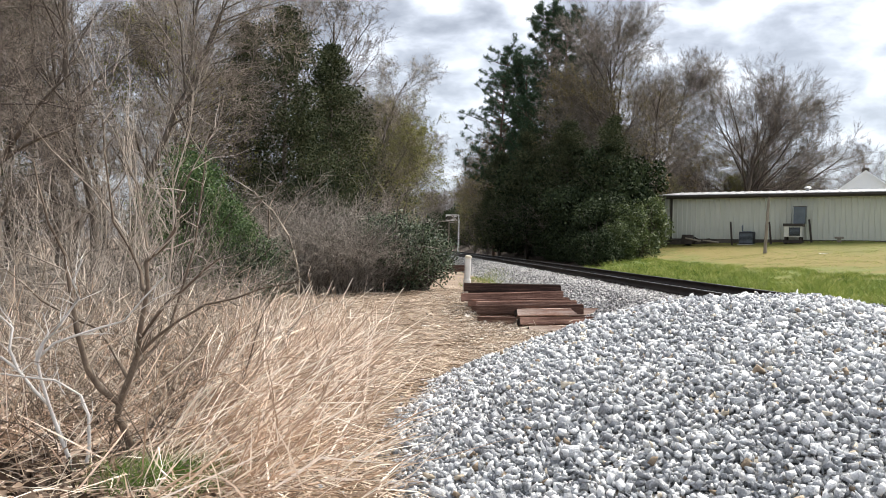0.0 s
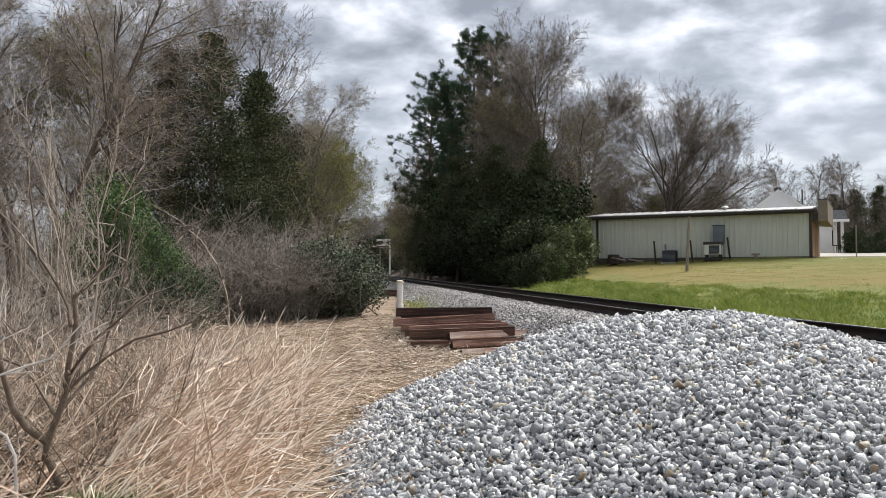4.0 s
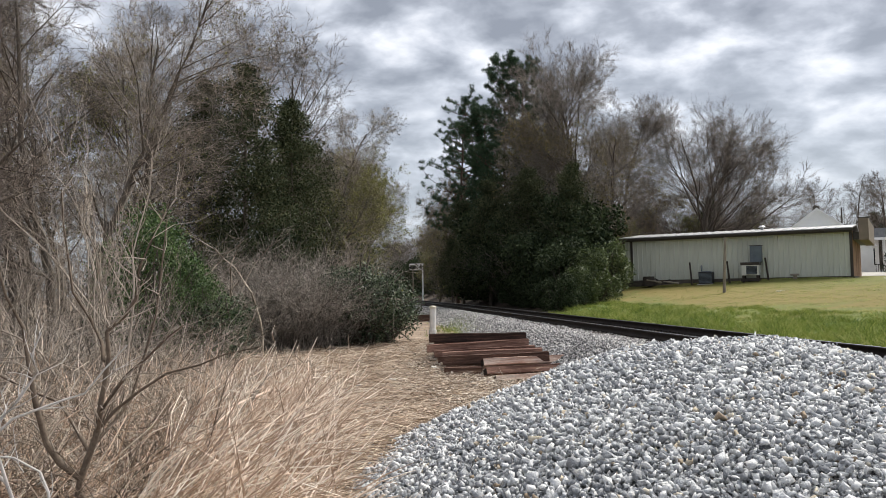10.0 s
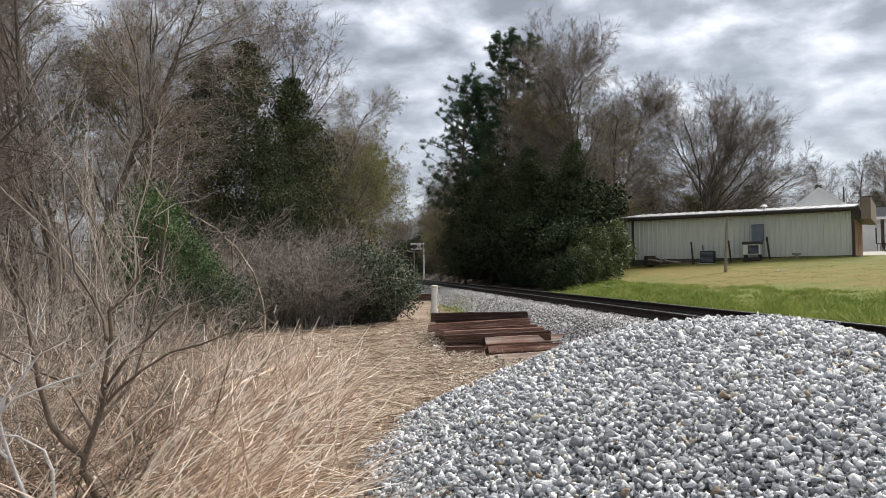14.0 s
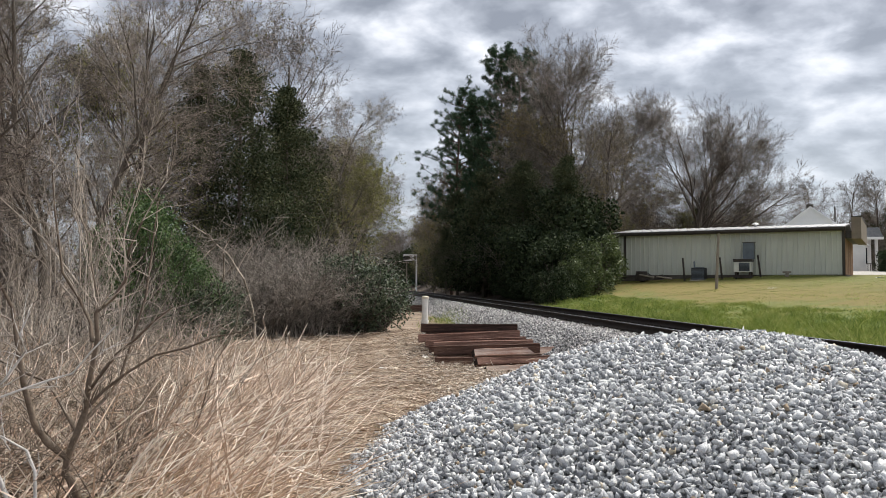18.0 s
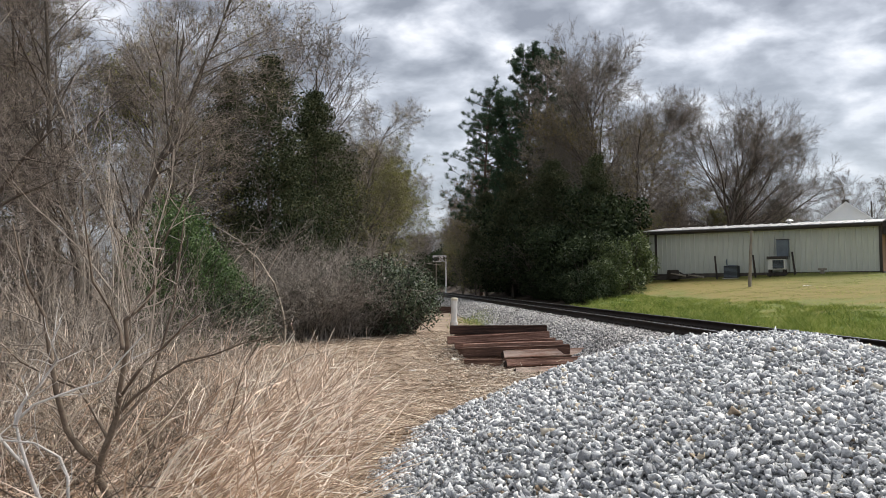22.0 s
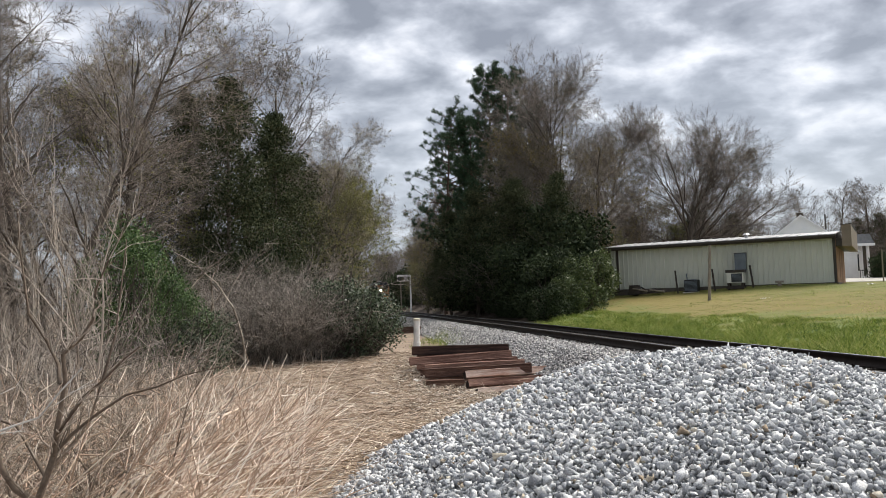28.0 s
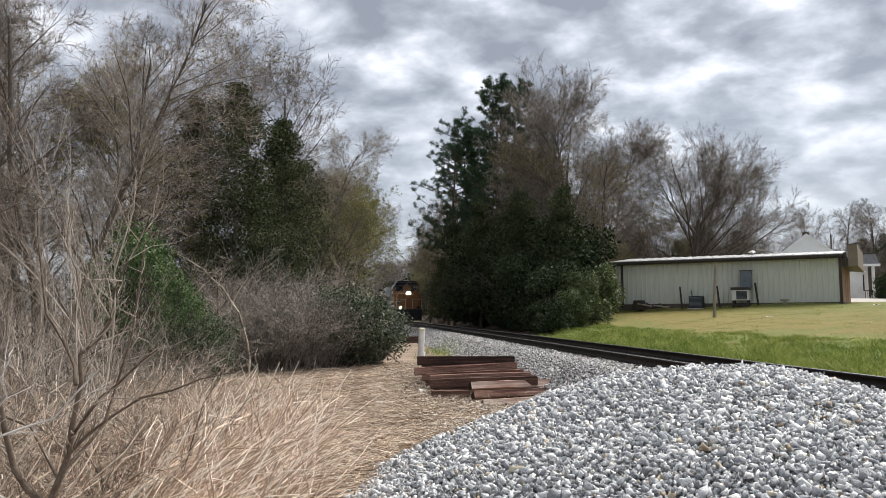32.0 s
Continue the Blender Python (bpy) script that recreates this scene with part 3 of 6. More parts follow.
# ---- gravel ----


def stone_shape(rng):
    """A small broken stone: a rough block with corners knocked off, all flat faces and sharp arrises."""
    bm = bmesh.new()
    corners = [(a, b, c) for a in (-0.5, 0.5) for b in (-0.5, 0.5) for c in (-0.5, 0.5)]
    rng.shuffle(corners)
    for c in corners[: rng.choice((5, 6, 6, 7))]:
        bm.verts.new([k * rng.uniform(0.62, 1.12) for k in c])
    for _ in range(rng.choice((1, 2))):
        bm.verts.new(Vector((rng.gauss(0, 1), rng.gauss(0, 1), rng.gauss(0, 1))).normalized() * rng.uniform(0.5, 0.66))
    bmesh.ops.convex_hull(bm, input=bm.verts[:])
    for v in [v for v in bm.verts if not v.link_faces]:
        bm.verts.remove(v)
    sx, sy, sz = rng.uniform(1.0, 1.5), rng.uniform(0.75, 1.1), rng.uniform(0.42, 0.8)
    mid = sum((v.co for v in bm.verts), Vector()) / len(bm.verts)
    for v in bm.verts:
        v.co = Vector(((v.co.x - mid.x) * sx, (v.co.y - mid.y) * sy, (v.co.z - mid.z) * sz))
    bmesh.ops.recalc_face_normals(bm, faces=bm.faces[:])
    bm.verts.index_update()
    V = np.array([v.co[:] for v in bm.verts])
    F = np.array([[v.index for v in f.verts] for f in bm.faces])
    bm.free()
    return V, F


SHAPES = [stone_shape(random.Random(s)) for s in range(24)]


def scatter_stones(xyz, size, rng):
    vs, fs, k = [], [], 0
    which = rng.integers(0, len(SHAPES), len(xyz))
    for s, (V, F) in enumerate(SHAPES):
        at = xyz[which == s]
        sz = size[which == s]
        n = len(at)
        # mostly lying on their flat side
        a = rng.uniform(0, 2 * np.pi, n)
        q = np.column_stack([np.cos(a / 2), rng.normal(0, 0.46, n), rng.normal(0, 0.46, n), np.sin(a / 2)])
        q /= np.linalg.norm(q, axis=1, keepdims=True)
        w, x, y, z = q.T
        R = np.stack([1 - 2 * (y * y + z * z), 2 * (x * y - z * w), 2 * (x * z + y * w), 2 * (x * y + z * w), 1 - 2 * (x * x + z * z), 2 * (y * z - x * w), 2 * (x * z - y * w), 2 * (y * z + x * w), 1 - 2 * (x * x + y * y)], 1).reshape(-1, 3, 3)
        P = np.einsum("nij,vj->nvi", R, V) * sz[:, None, None] + at[:, None]
        vs.append(P.reshape(-1, 3))
        fs.append((F[None] + (np.arange(n) * len(V))[:, None, None]).reshape(-1, 3) + k)
        k += n * len(V)
    return np.concatenate(vs), np.concatenate(fs)


def gravel_heap():
    rng = np.random.default_rng(11)
    xs, ys = np.arange(-1.6, 7.2, 0.12), np.arange(1.6, 14.6, 0.12)
    X, Y = np.meshgrid(xs, ys)
    g = ground_z(X, Y)
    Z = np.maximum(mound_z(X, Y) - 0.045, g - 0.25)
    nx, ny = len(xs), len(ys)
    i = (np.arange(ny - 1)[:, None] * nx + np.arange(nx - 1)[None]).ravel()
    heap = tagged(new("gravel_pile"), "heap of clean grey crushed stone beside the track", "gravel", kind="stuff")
    # dark sheet below the stones: its colour stands for the shade in the gaps
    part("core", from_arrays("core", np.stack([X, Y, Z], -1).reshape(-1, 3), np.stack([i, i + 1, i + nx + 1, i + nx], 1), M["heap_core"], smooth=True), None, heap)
    pts, sizes = [], []
    # three courses, each stone in a place of its own
    for cell, lift, rough, big in ((0.031, -0.034, 0.006, 0.028), (0.038, -0.007, 0.013, 0.030), (0.066, 0.016, 0.012, 0.034)):
        gx, gy = np.meshgrid(np.arange(-1.3, 5.9, cell), np.arange(2.8, 11.5, cell * 0.9))
        gx = gx + (np.arange(gx.shape[0]) % 2)[:, None] * cell * 0.5
        p = np.stack([gx.ravel(), gy.ravel()], 1) + rng.uniform(-0.33, 0.33, (gx.size, 2)) * cell
        z = mound_z(p[:, 0], p[:, 1])
        keep = (z > ground_z(p[:, 0], p[:, 1]) - 0.03) & (p[:, 0] < track_x(p[:, 1]) - 0.9)
        # the far slope is out of sight
        keep &= (p[:, 1] < 9.9) | (p[:, 0] < 1.2)
        p, z = p[keep], z[keep]
        pts.append(np.column_stack([p, z + lift + rng.normal(0, rough, len(p))]))
        sizes.append(np.clip(rng.lognormal(math.log(big), 0.32, len(p)), 0.014, 0.07))
    loose = np.stack([rng.uniform(-1.5, 1.5, 1600), rng.uniform(3.4, 13, 1600)], 1)
    mz = mound_z(loose[:, 0], loose[:, 1])
    keep = (mz < 0.02) & (mz > -0.22 - rng.exponential(0.12, len(mz)))
    loose = loose[keep]
    pts.append(np.column_stack([loose, ground_z(loose[:, 0], loose[:, 1]) + 0.0]))
    sizes.append(np.clip(rng.lognormal(math.log(0.036), 0.36, len(loose)), 0.015, 0.08))
    pts, size = np.concatenate(pts), np.concatenate(sizes)
    rusty = rng.random(len(pts)) < 0.035
    part("stones", from_arrays("stones", *scatter_stones(pts[~rusty], size[~rusty], rng), M["stone"]), None, heap)
    part("rusty_stones", from_arrays("rusty_stones", *scatter_stones(pts[rusty], size[rusty], rng), M["stone_rust"]), None, heap, "iron-stained tan and rusty stones")


gravel_heap()


def shoulder_stones():
    rng = np.random.default_rng(12)
    n = 70000
    y = 9 + 55 * rng.random(n) ** 1.7
    s = rng.uniform(-3.5, -0.86, n)
    x = s + track_x(y)
    keep = rng.random(n) < np.clip((s + 3.5) / 0.5, 0, 1)
    x, y = x[keep], y[keep]
    p = np.column_stack([x, y, ground_z(x, y) + rng.normal(0.008, 0.008, len(x))])
    size = np.clip(rng.lognormal(math.log(0.034), 0.30, len(p)), 0.018, 0.07) * (1 + 0.006 * (y - 9).clip(0))
    v, f = scatter_stones(p, size, rng)
    tagged(new("ballast_stones", from_arrays("ballast_stones", v, f, M["ballast_stone"])), "loose grey ballast stones along the rails", "gravel", kind="stuff")


shoulder_stones()


def stray_gravel():
    rng = np.random.default_rng(13)
    n = 15000
    x, y = rng.normal(0.25, 0.95, n), rng.uniform(9.5, 24, n)
    x += 0.4 - 0.05 * (y - 12)
    keep = (mound_z(x, y) < 0.02) & (x < track_x(y) - 2.9)
    x, y = x[keep], y[keep]
    p = np.column_stack([x, y, ground_z(x, y) + 0.006])
    v, f = scatter_stones(p, np.clip(rng.lognormal(math.log(0.032), 0.35, len(p)), 0.015, 0.08), rng)
    tagged(new("stray_gravel", from_arrays("stray_gravel", v, f, M["stray"])), "brown-grey stray gravel trodden into the ground", "gravel", kind="stuff")


stray_gravel()

# ---- stacked ties, marker post ----


def tie_mesh(length, seed, deep=1.0, wood="tie"):
    rng = random.Random(seed)
    bm = bmesh.new()
    n = 9
    rings = []
    for i in range(n + 1):
        x = -length / 2 + length * i / n
        ring = []
        for cx, cz in ((-1, 0), (1, 0), (1, 1), (-1, 1)):
            for k in (0, 1):
                # two points a corner give a worn arris
                ox = 0.115 - (0.012 if (k == 0) == ((cx > 0) == (cz > 0)) else 0.0)
                oz = 0.012 if ox > 0.11 else 0.0
                ring.append((x, cx * ox + rng.uniform(-0.004, 0.004), (0.178 * deep - oz if cz else oz) + rng.uniform(-0.004, 0.004)))
        rings.append([bm.verts.new(p) for p in ring])
    for a, b in zip(rings, rings[1:]):
        for i in range(8):
            bm.faces.new((a[i], a[(i + 1) % 8], b[(i + 1) % 8], b[i]))
    bm.faces.new(rings[0])
    bm.faces.new(rings[-1][::-1])
    bmesh.ops.recalc_face_normals(bm, faces=bm.faces[:])
    me = bpy.data.meshes.new("tie")
    bm.to_mesh(me)
    bm.free()
    me.materials.append(M[wood])
    # sawn creosoted ends, near black with their shadow put into the colour
    me.materials.append(M["tie_end"])
    for p in list(me.polygons)[-2:]:
        p.material_index = 1
    return me


TIES = [
    # middle x, y, height of underside, turn, tilt (right end up), length, depth of section, wood, roll
    (0.14, 20.6, 0.30, 0.0, 0.0, 2.50, 1.25, "tie", 0),
    (0.20, 20.75, 0.10, 1.0, 0.0, 2.40, 1.1, "tie", 0),
    (0.25, 20.6, -0.09, 0.0, 0.0, 2.40, 1.05, "tie", 0),
    (0.14, 20.25, 0.13, 5.0, 2.4, 2.60, 1.1, "tie_red", 0),
    (0.30, 20.15, -0.07, -1.0, 1.0, 2.40, 1.1, "tie", 0),
    (0.30, 19.75, 0.03, 4.0, 2.0, 2.50, 1.0, "tie_red", 0),
    (0.40, 19.6, -0.13, 0.5, 1.2, 2.50, 1.0, "tie", 0),
    (0.48, 19.25, 0.02, 0.0, 1.6, 2.40, 0.95, "tie_red", 0),
    (0.55, 18.8, -0.09, 0.0, 1.6, 2.50, 1.25, "tie", 0),
    (0.62, 18.85, -0.28, 0.0, 0.8, 2.50, 1.05, "tie", 0),
    (-0.22, 18.35, -0.31, -2.0, 0.0, 0.88, 1.05, "tie", 0),
    (1.42, 18.70, -0.13, 18.0, 0.3, 2.50, 1.0, "tie_red", -24),
    (1.47, 18.24, -0.285, 19.0, 0.3, 2.50, 0.95, "tie_red", -28),
    (1.68, 17.80, -0.42, 20.0, 0.2, 2.55, 0.95, "tie_red", -26),
]


def tie_stack():
    for i, (x, y, z, turn, tilt, length, deep, wood, roll) in enumerate(TIES):
        ob = new("railway_tie", tie_mesh(length, i, deep, wood))
        ob.matrix_basis = pose(x, y, z, 0, -tilt, turn) @ pose(0, 0, 0, roll)
        tagged(ob, "discarded dark creosoted wooden railway tie in a heap", "railway tie", "discarded ties by the track")
    for i, (x, y, z, turn) in enumerate(((-3.5, 46.2, -0.08, 6), (-3.4, 46.3, 0.10, 3), (-3.6, 45.8, -0.08, 8))):
        ob = new("railway_tie", tie_mesh(2.5, 40 + i))
        ob.matrix_basis = pose(x, y, z, 0, 0, turn)
        tagged(ob, "dark old tie lying under the evergreen bush", "railway tie", "ties under the bush")


tie_stack()


def marker_post():
    post = tagged(new("marker_post"), "white plastic marker post with a yellowed cap", "post")
    post.matrix_basis = pose(-1.29, 25.8, -0.09, 1.5, 2.0, 0)
    part("tube", join(cyl((0, 0, 0), (0, 0, 0.45), 0.125, 0.125, 20), cyl((0, 0, 0.43), (0, 0, 1.20), 0.10, 0.10, 20)), M["white_pvc"], post)
    part("cap", join(cyl((0, 0, 1.16), (0, 0, 1.23), 0.112, 0.112, 20), cyl((0, 0, 1.23), (0, 0, 1.25), 0.112, 0.07, 20)), M["cap"], post, "yellowed push-on cap")
    part("collar", cyl((0, 0, 0.42), (0, 0, 0.47), 0.132, 0.132, 20), M["white_pvc"], post)


marker_post()


def old_cable():
    c = tagged(new("old_cable"), "thin rusty cable lying across the ballast", "cable")
    n = 24
    y = np.linspace(25.2, 34.6, n)
    x = -0.2 + 0.138 * (y - 25.2) + 0.06 * np.sin(y * 1.3)
    p = np.column_stack([x, y, ground_z(x, y) + 0.045])
    part("strand", from_arrays("strand", *tubes(p[:-1], p[1:], np.full(n - 1, 0.016), np.full(n - 1, 0.016), 6), M["rail_side"], smooth=True), None, c)


old_cable()

# ---- metal building and what stands by it ----
WALL_Z0, EAVE_Z = 2.15, 4.92
B_LEFT, B_RIGHT = Vector((10.75, 55.2)), Vector((23.05, 48.5))


def building():
    along = (B_RIGHT - B_LEFT).normalized()
    length = (B_RIGHT - B_LEFT).length
    turn = math.degrees(math.atan2(along.y, along.x))
    h = EAVE_Z - WALL_Z0
    depth = 9.0
    b = tagged(new("metal_building"), "long low pale green-grey metal building with dark trim", "building")
    b.matrix_basis = pose(B_LEFT.x, B_LEFT.y, WALL_Z0, 0, 0, turn)
    # ribbed sheets, one part each
    sheet_w = 0.914
    n = int(round(length / sheet_w))
    w = length / n
    outline = []
    for k in range(3):
        x0 = w * k / 3
        outline += [(x0, 0.0), (x0 + w * 0.23, 0.0), (x0 + w * 0.255, -0.05), (x0 + w * 0.31, -0.05)]
    outline.append((w, 0.0))

    def ribbed(height):
        bm = bmesh.new()
        lo = [bm.verts.new((x, y, 0)) for x, y in outline]
        hi = [bm.verts.new((x, y, height)) for x, y in outline]
        for i in range(len(lo) - 1):
            bm.faces.new((lo[i], lo[i + 1], hi[i + 1], hi[i]))
        me = bpy.data.meshes.new("siding_panel")
        bm.to_mesh(me)
        bm.free()
        me.materials.append(M["siding"])
        return me

    me = ribbed(h)
    wall = part("wall", join(box(0, length, 0.02, 0.16, 0, h), box(0, 0.14, 0.16, depth, 0, h), box(length - 0.14, length, 0.16, depth, 0, h), box(0.14, length - 0.14, depth - 0.14, depth, 0, h)), M["siding"], b)
    for i in range(n):
        part("siding_panel", me, None, wall, at=pose(i * w, 0.0, 0))
    # roof: a low slope up to a ridge, with standing ribs
    roof = part("roof", prism([(-0.35, h + 0.10), (-0.35, h + 0.16), (depth / 2, h + 0.62), (depth + 0.35, h + 0.16), (depth + 0.35, h + 0.10), (depth / 2, h + 0.54)], -0.3, length + 0.1), M["roof"], b)
    roof.matrix_basis = Matrix(((0, 1, 0, 0), (1, 0, 0, 0), (0, 0, 1, 0), (0, 0, 0, 1)))
    rib = bpy.data.meshes.new("roof_rib")
    bm = prism([(-0.35, h + 0.16), (-0.35, h + 0.20), (depth / 2, h + 0.66), (depth / 2, h + 0.62)], -0.02, 0.02)
    bm.to_mesh(rib)
    bm.free()
    rib.materials.append(M["roof"])
    for i in range(int(length / 0.6)):
        part("roof_rib", rib, None, roof, at=pose(0, i * 0.6, 0))
    part("gutter", join(box(-0.34, length + 0.12, -0.47, -0.34, h - 0.02, h + 0.11, 0.01), box(-0.3, length + 0.1, -0.34, -0.002, h + 0.04, h + 0.09)), M["trim"], b, "dark bronze gutter")
    part("soffit", box(-0.3, length + 0.1, -0.34, 0.0, h - 0.10, h + 0.03), M["trim"], b)
    for x in (-0.12, 0.42, length - 0.1):
        part("corner_trim", box(x, x + 0.16, -0.09, -0.054, -0.25, h - 0.02, 0.005), M["trim"], b, "dark bronze trim")
    part("base", join(box(-0.1, length + 0.02, 0.0, 0.2, -0.6, -0.004), box(-0.1, 0.1, 0.2, depth, -0.6, -0.004), box(length - 0.1, length + 0.1, 0.2, depth, -0.6, -0.004)), M["base_block"], b, "dirty block base")
    # open shed end
    part("side_post", box(-0.62, -0.46, -0.06, 0.10, -0.55, h - 0.05), M["dark_wood"], b)
    # boarded end wall, with the boxed facade above it
    for i in range(14):
        part("end_board", box(length + 0.02, length + 0.07, 0.2 + i * 0.62, 0.2 + i * 0.62 + 0.54, -0.2, h - 0.05), M["brown_board"], b)
    for i in range(14):
        part("end_batten", box(length + 0.02, length + 0.05, 0.745 + i * 0.62, 0.745 + i * 0.62 + 0.07, 0.0, h - 0.05), M["trim"], b)
    fac = part("facade_box", box(length + 0.42, length + 0.95, 0.1, depth - 0.2, h - 0.62, h + 0.70, 0.02), M["sign_box"], b, "taupe boxed facade over the end wall")
    part("facade_cap", box(length + 0.39, length + 0.98, 0.07, depth - 0.17, h + 0.70, h + 0.75, 0.01), M["trim"], fac)
    part("facade_back", box(length + 0.08, length + 0.42, 0.14, depth - 0.24, h - 0.58, h - 0.12, 0.01), M["trim"], fac)
    v = part("roof_vent", join(cyl((8.6, 2.6, h + 0.35), (8.6, 2.6, h + 0.62), 0.11, 0.11, 14), cyl((8.6, 2.6, h + 0.62), (8.6, 2.6, h + 0.74), 0.26, 0.10, 14)), M["roof"], b, "small galvanised roof vent")
    return b.matrix_basis


BM = building()


def by_wall(x, y=0.0, z=0.0, turn=0.0):
    """A pose by the long wall: metres along it, out from it, and above its foot."""
    return BM @ pose(x, -y, z, 0, 0, turn)


def air_units():
    a = tagged(new("air_conditioner"), "dark square condenser unit on a pad beside the wall", "air conditioner")
    a.matrix_basis = by_wall(5.6, 0.75, -0.34)
    part("cabinet", join(box(-0.42, 0.42, -0.38, 0.38, 0.02, 0.80, 0.02)), M["black"], a)
    for i in range(9):
        part("louvre", box(-0.40, 0.40, -0.395, -0.382, 0.09 + i * 0.075, 0.12 + i * 0.075), M["ac_metal"], a)
    part("top_grille", cyl((0, 0, 0.80), (0, 0, 0.83), 0.34, 0.30, 18), M["ac_metal"], a)
    part("pad", box(-0.5, 0.5, -0.46, 0.46, -0.30, 0.02, 0.01), M["slab"], a, "concrete pad")
    pipe = part("pipe", join(cyl((-0.35, 0.3, 0.8), (-0.38, 0.3, 1.15), 0.04, 0.04, 8), cyl((-0.38, 0.3, 1.15), (-0.45, 0.7, 1.22), 0.04, 0.04, 8)), M["ac_metal"], a)
    u = tagged(new("packaged_air_unit"), "off-white rooftop-style air unit on dark legs with a grey duct", "air conditioner")
    u.matrix_basis = by_wall(8.35, 0.75, -0.12)
    part("cabinet", box(-0.50, 0.50, -0.40, 0.40, 0.28, 0.92, 0.02), M["ac_white"], u)
    part("grille", box(-0.22, 0.42, -0.43, -0.402, 0.34, 0.86, 0.01), M["black"], u, "black coil grille")
    for i in range(7):
        part("louvre", box(-0.20, 0.40, -0.445, -0.431, 0.38 + i * 0.07, 0.405 + i * 0.07), M["ac_metal"], u)
    part("top_cover", box(-0.56, 0.56, -0.44, 0.44, 0.92, 1.10, 0.015), M["trim"], u)
    for x in (-0.42, 0.42):
        for y in (-0.32, 0.32):
            part("leg", box(x - 0.06, x + 0.06, y - 0.06, y + 0.06, -0.32, 0.28), M["dark_wood"], u)
    part("skid", box(-0.55, 0.52, -0.42, 0.42, -0.1, 0.06, 0.01), M["dark_wood"], u)
    duct = part("duct", box(-0.05, 0.62, 0.06, 0.58, 1.10, 2.14, 0.02), M["ac_metal"], u, "tall grey sheet-metal duct")
    part("duct_seam", box(-0.07, 0.64, 0.04, 0.6, 1.58, 1.62), M["ac_metal"], duct)
    part("duct_cap", box(-0.08, 0.65, 0.03, 0.6, 2.14, 2.18, 0.01), M["trim"], duct)


air_units()


def lean_post(x, out, foot, height, lean, radius, name="fence_post", label="short dark leaning wooden post by the wall", material="dark_wood", group="dark posts by the wall"):
    ob = new(name)
    tagged(ob, label, "post", group)
    ob.matrix_basis = by_wall(x, out, foot) @ pose(0, 0, 0, 0, lean, 0)
    part("shaft", cyl((0, 0, -0.2), (0.02, 0, height), radius, radius * 0.85, 10), M[material], ob)


for x, out, foot, height, lean in ((4.75, 1.1, -0.35, 1.45, -5), (7.1, 1.1, -0.3, 1.4, -6), (9.4, 0.9, -0.35, 1.6, -7)):
    lean_post(x, out, foot, height, lean, 0.065)


def wall_clutter():
    p = tagged(new("utility_pole_stub"), "tall leaning weathered grey wooden pole on the lawn", "pole")
    p.matrix_basis = pose(14.56, 46.0, 1.28, 0, 3.2, 0)
    part("shaft", cyl((0, 0, -0.1), (0.02, 0.1, 1.6), 0.095, 0.08, 12), M["pole_wood"], p)
    part("upper_shaft", cyl((0.02, 0.1, 1.6), (0.06, 0.22, 3.22), 0.08, 0.065, 12), M["pole_wood"], p)
    s = tagged(new("tree_stump"), "dark sawn tree stump against the wall", "stump")
    s.matrix_basis = by_wall(1.9, 1.0, -0.38)
    part("trunk", join(cyl((0, 0, 0), (0, 0, 0.62), 0.46, 0.36, 14), cyl((0.1, -0.25, 0), (0.06, -0.1, 0.35), 0.22, 0.1, 10)), M["dark_wood"], s)
    rng = random.Random(5)
    for i in range(9):
        x = rng.uniform(0.4, 3.6)
        lg = tagged(new("scrap_branch"), "broken dark branch in a debris pile by the wall", "debris", "debris by the wall")
        lg.matrix_basis = by_wall(x, rng.uniform(0.9, 1.7), -0.36 + rng.uniform(0, 0.16), rng.uniform(0, 180))
        part("limb", cyl((-0.5, 0, 0.05), (0.5, 0.05, 0.10 + rng.uniform(0, 0.2)), 0.07, 0.04, 7), M["dark_wood"] if i % 3 else M["pole_wood"], lg)
    st = tagged(new("utility_stand"), "small grey utility box on a short stand", "utility box")
    st.matrix_basis = by_wall(10.9, 0.9, -0.3)
    part("stand", box(-0.10, 0.10, -0.08, 0.08, 0, 0.38), M["pole_wood"], st)
    part("lid", box(-0.24, 0.24, -0.14, 0.14, 0.38, 0.50, 0.02), M["pole_wood"], st)


wall_clutter()


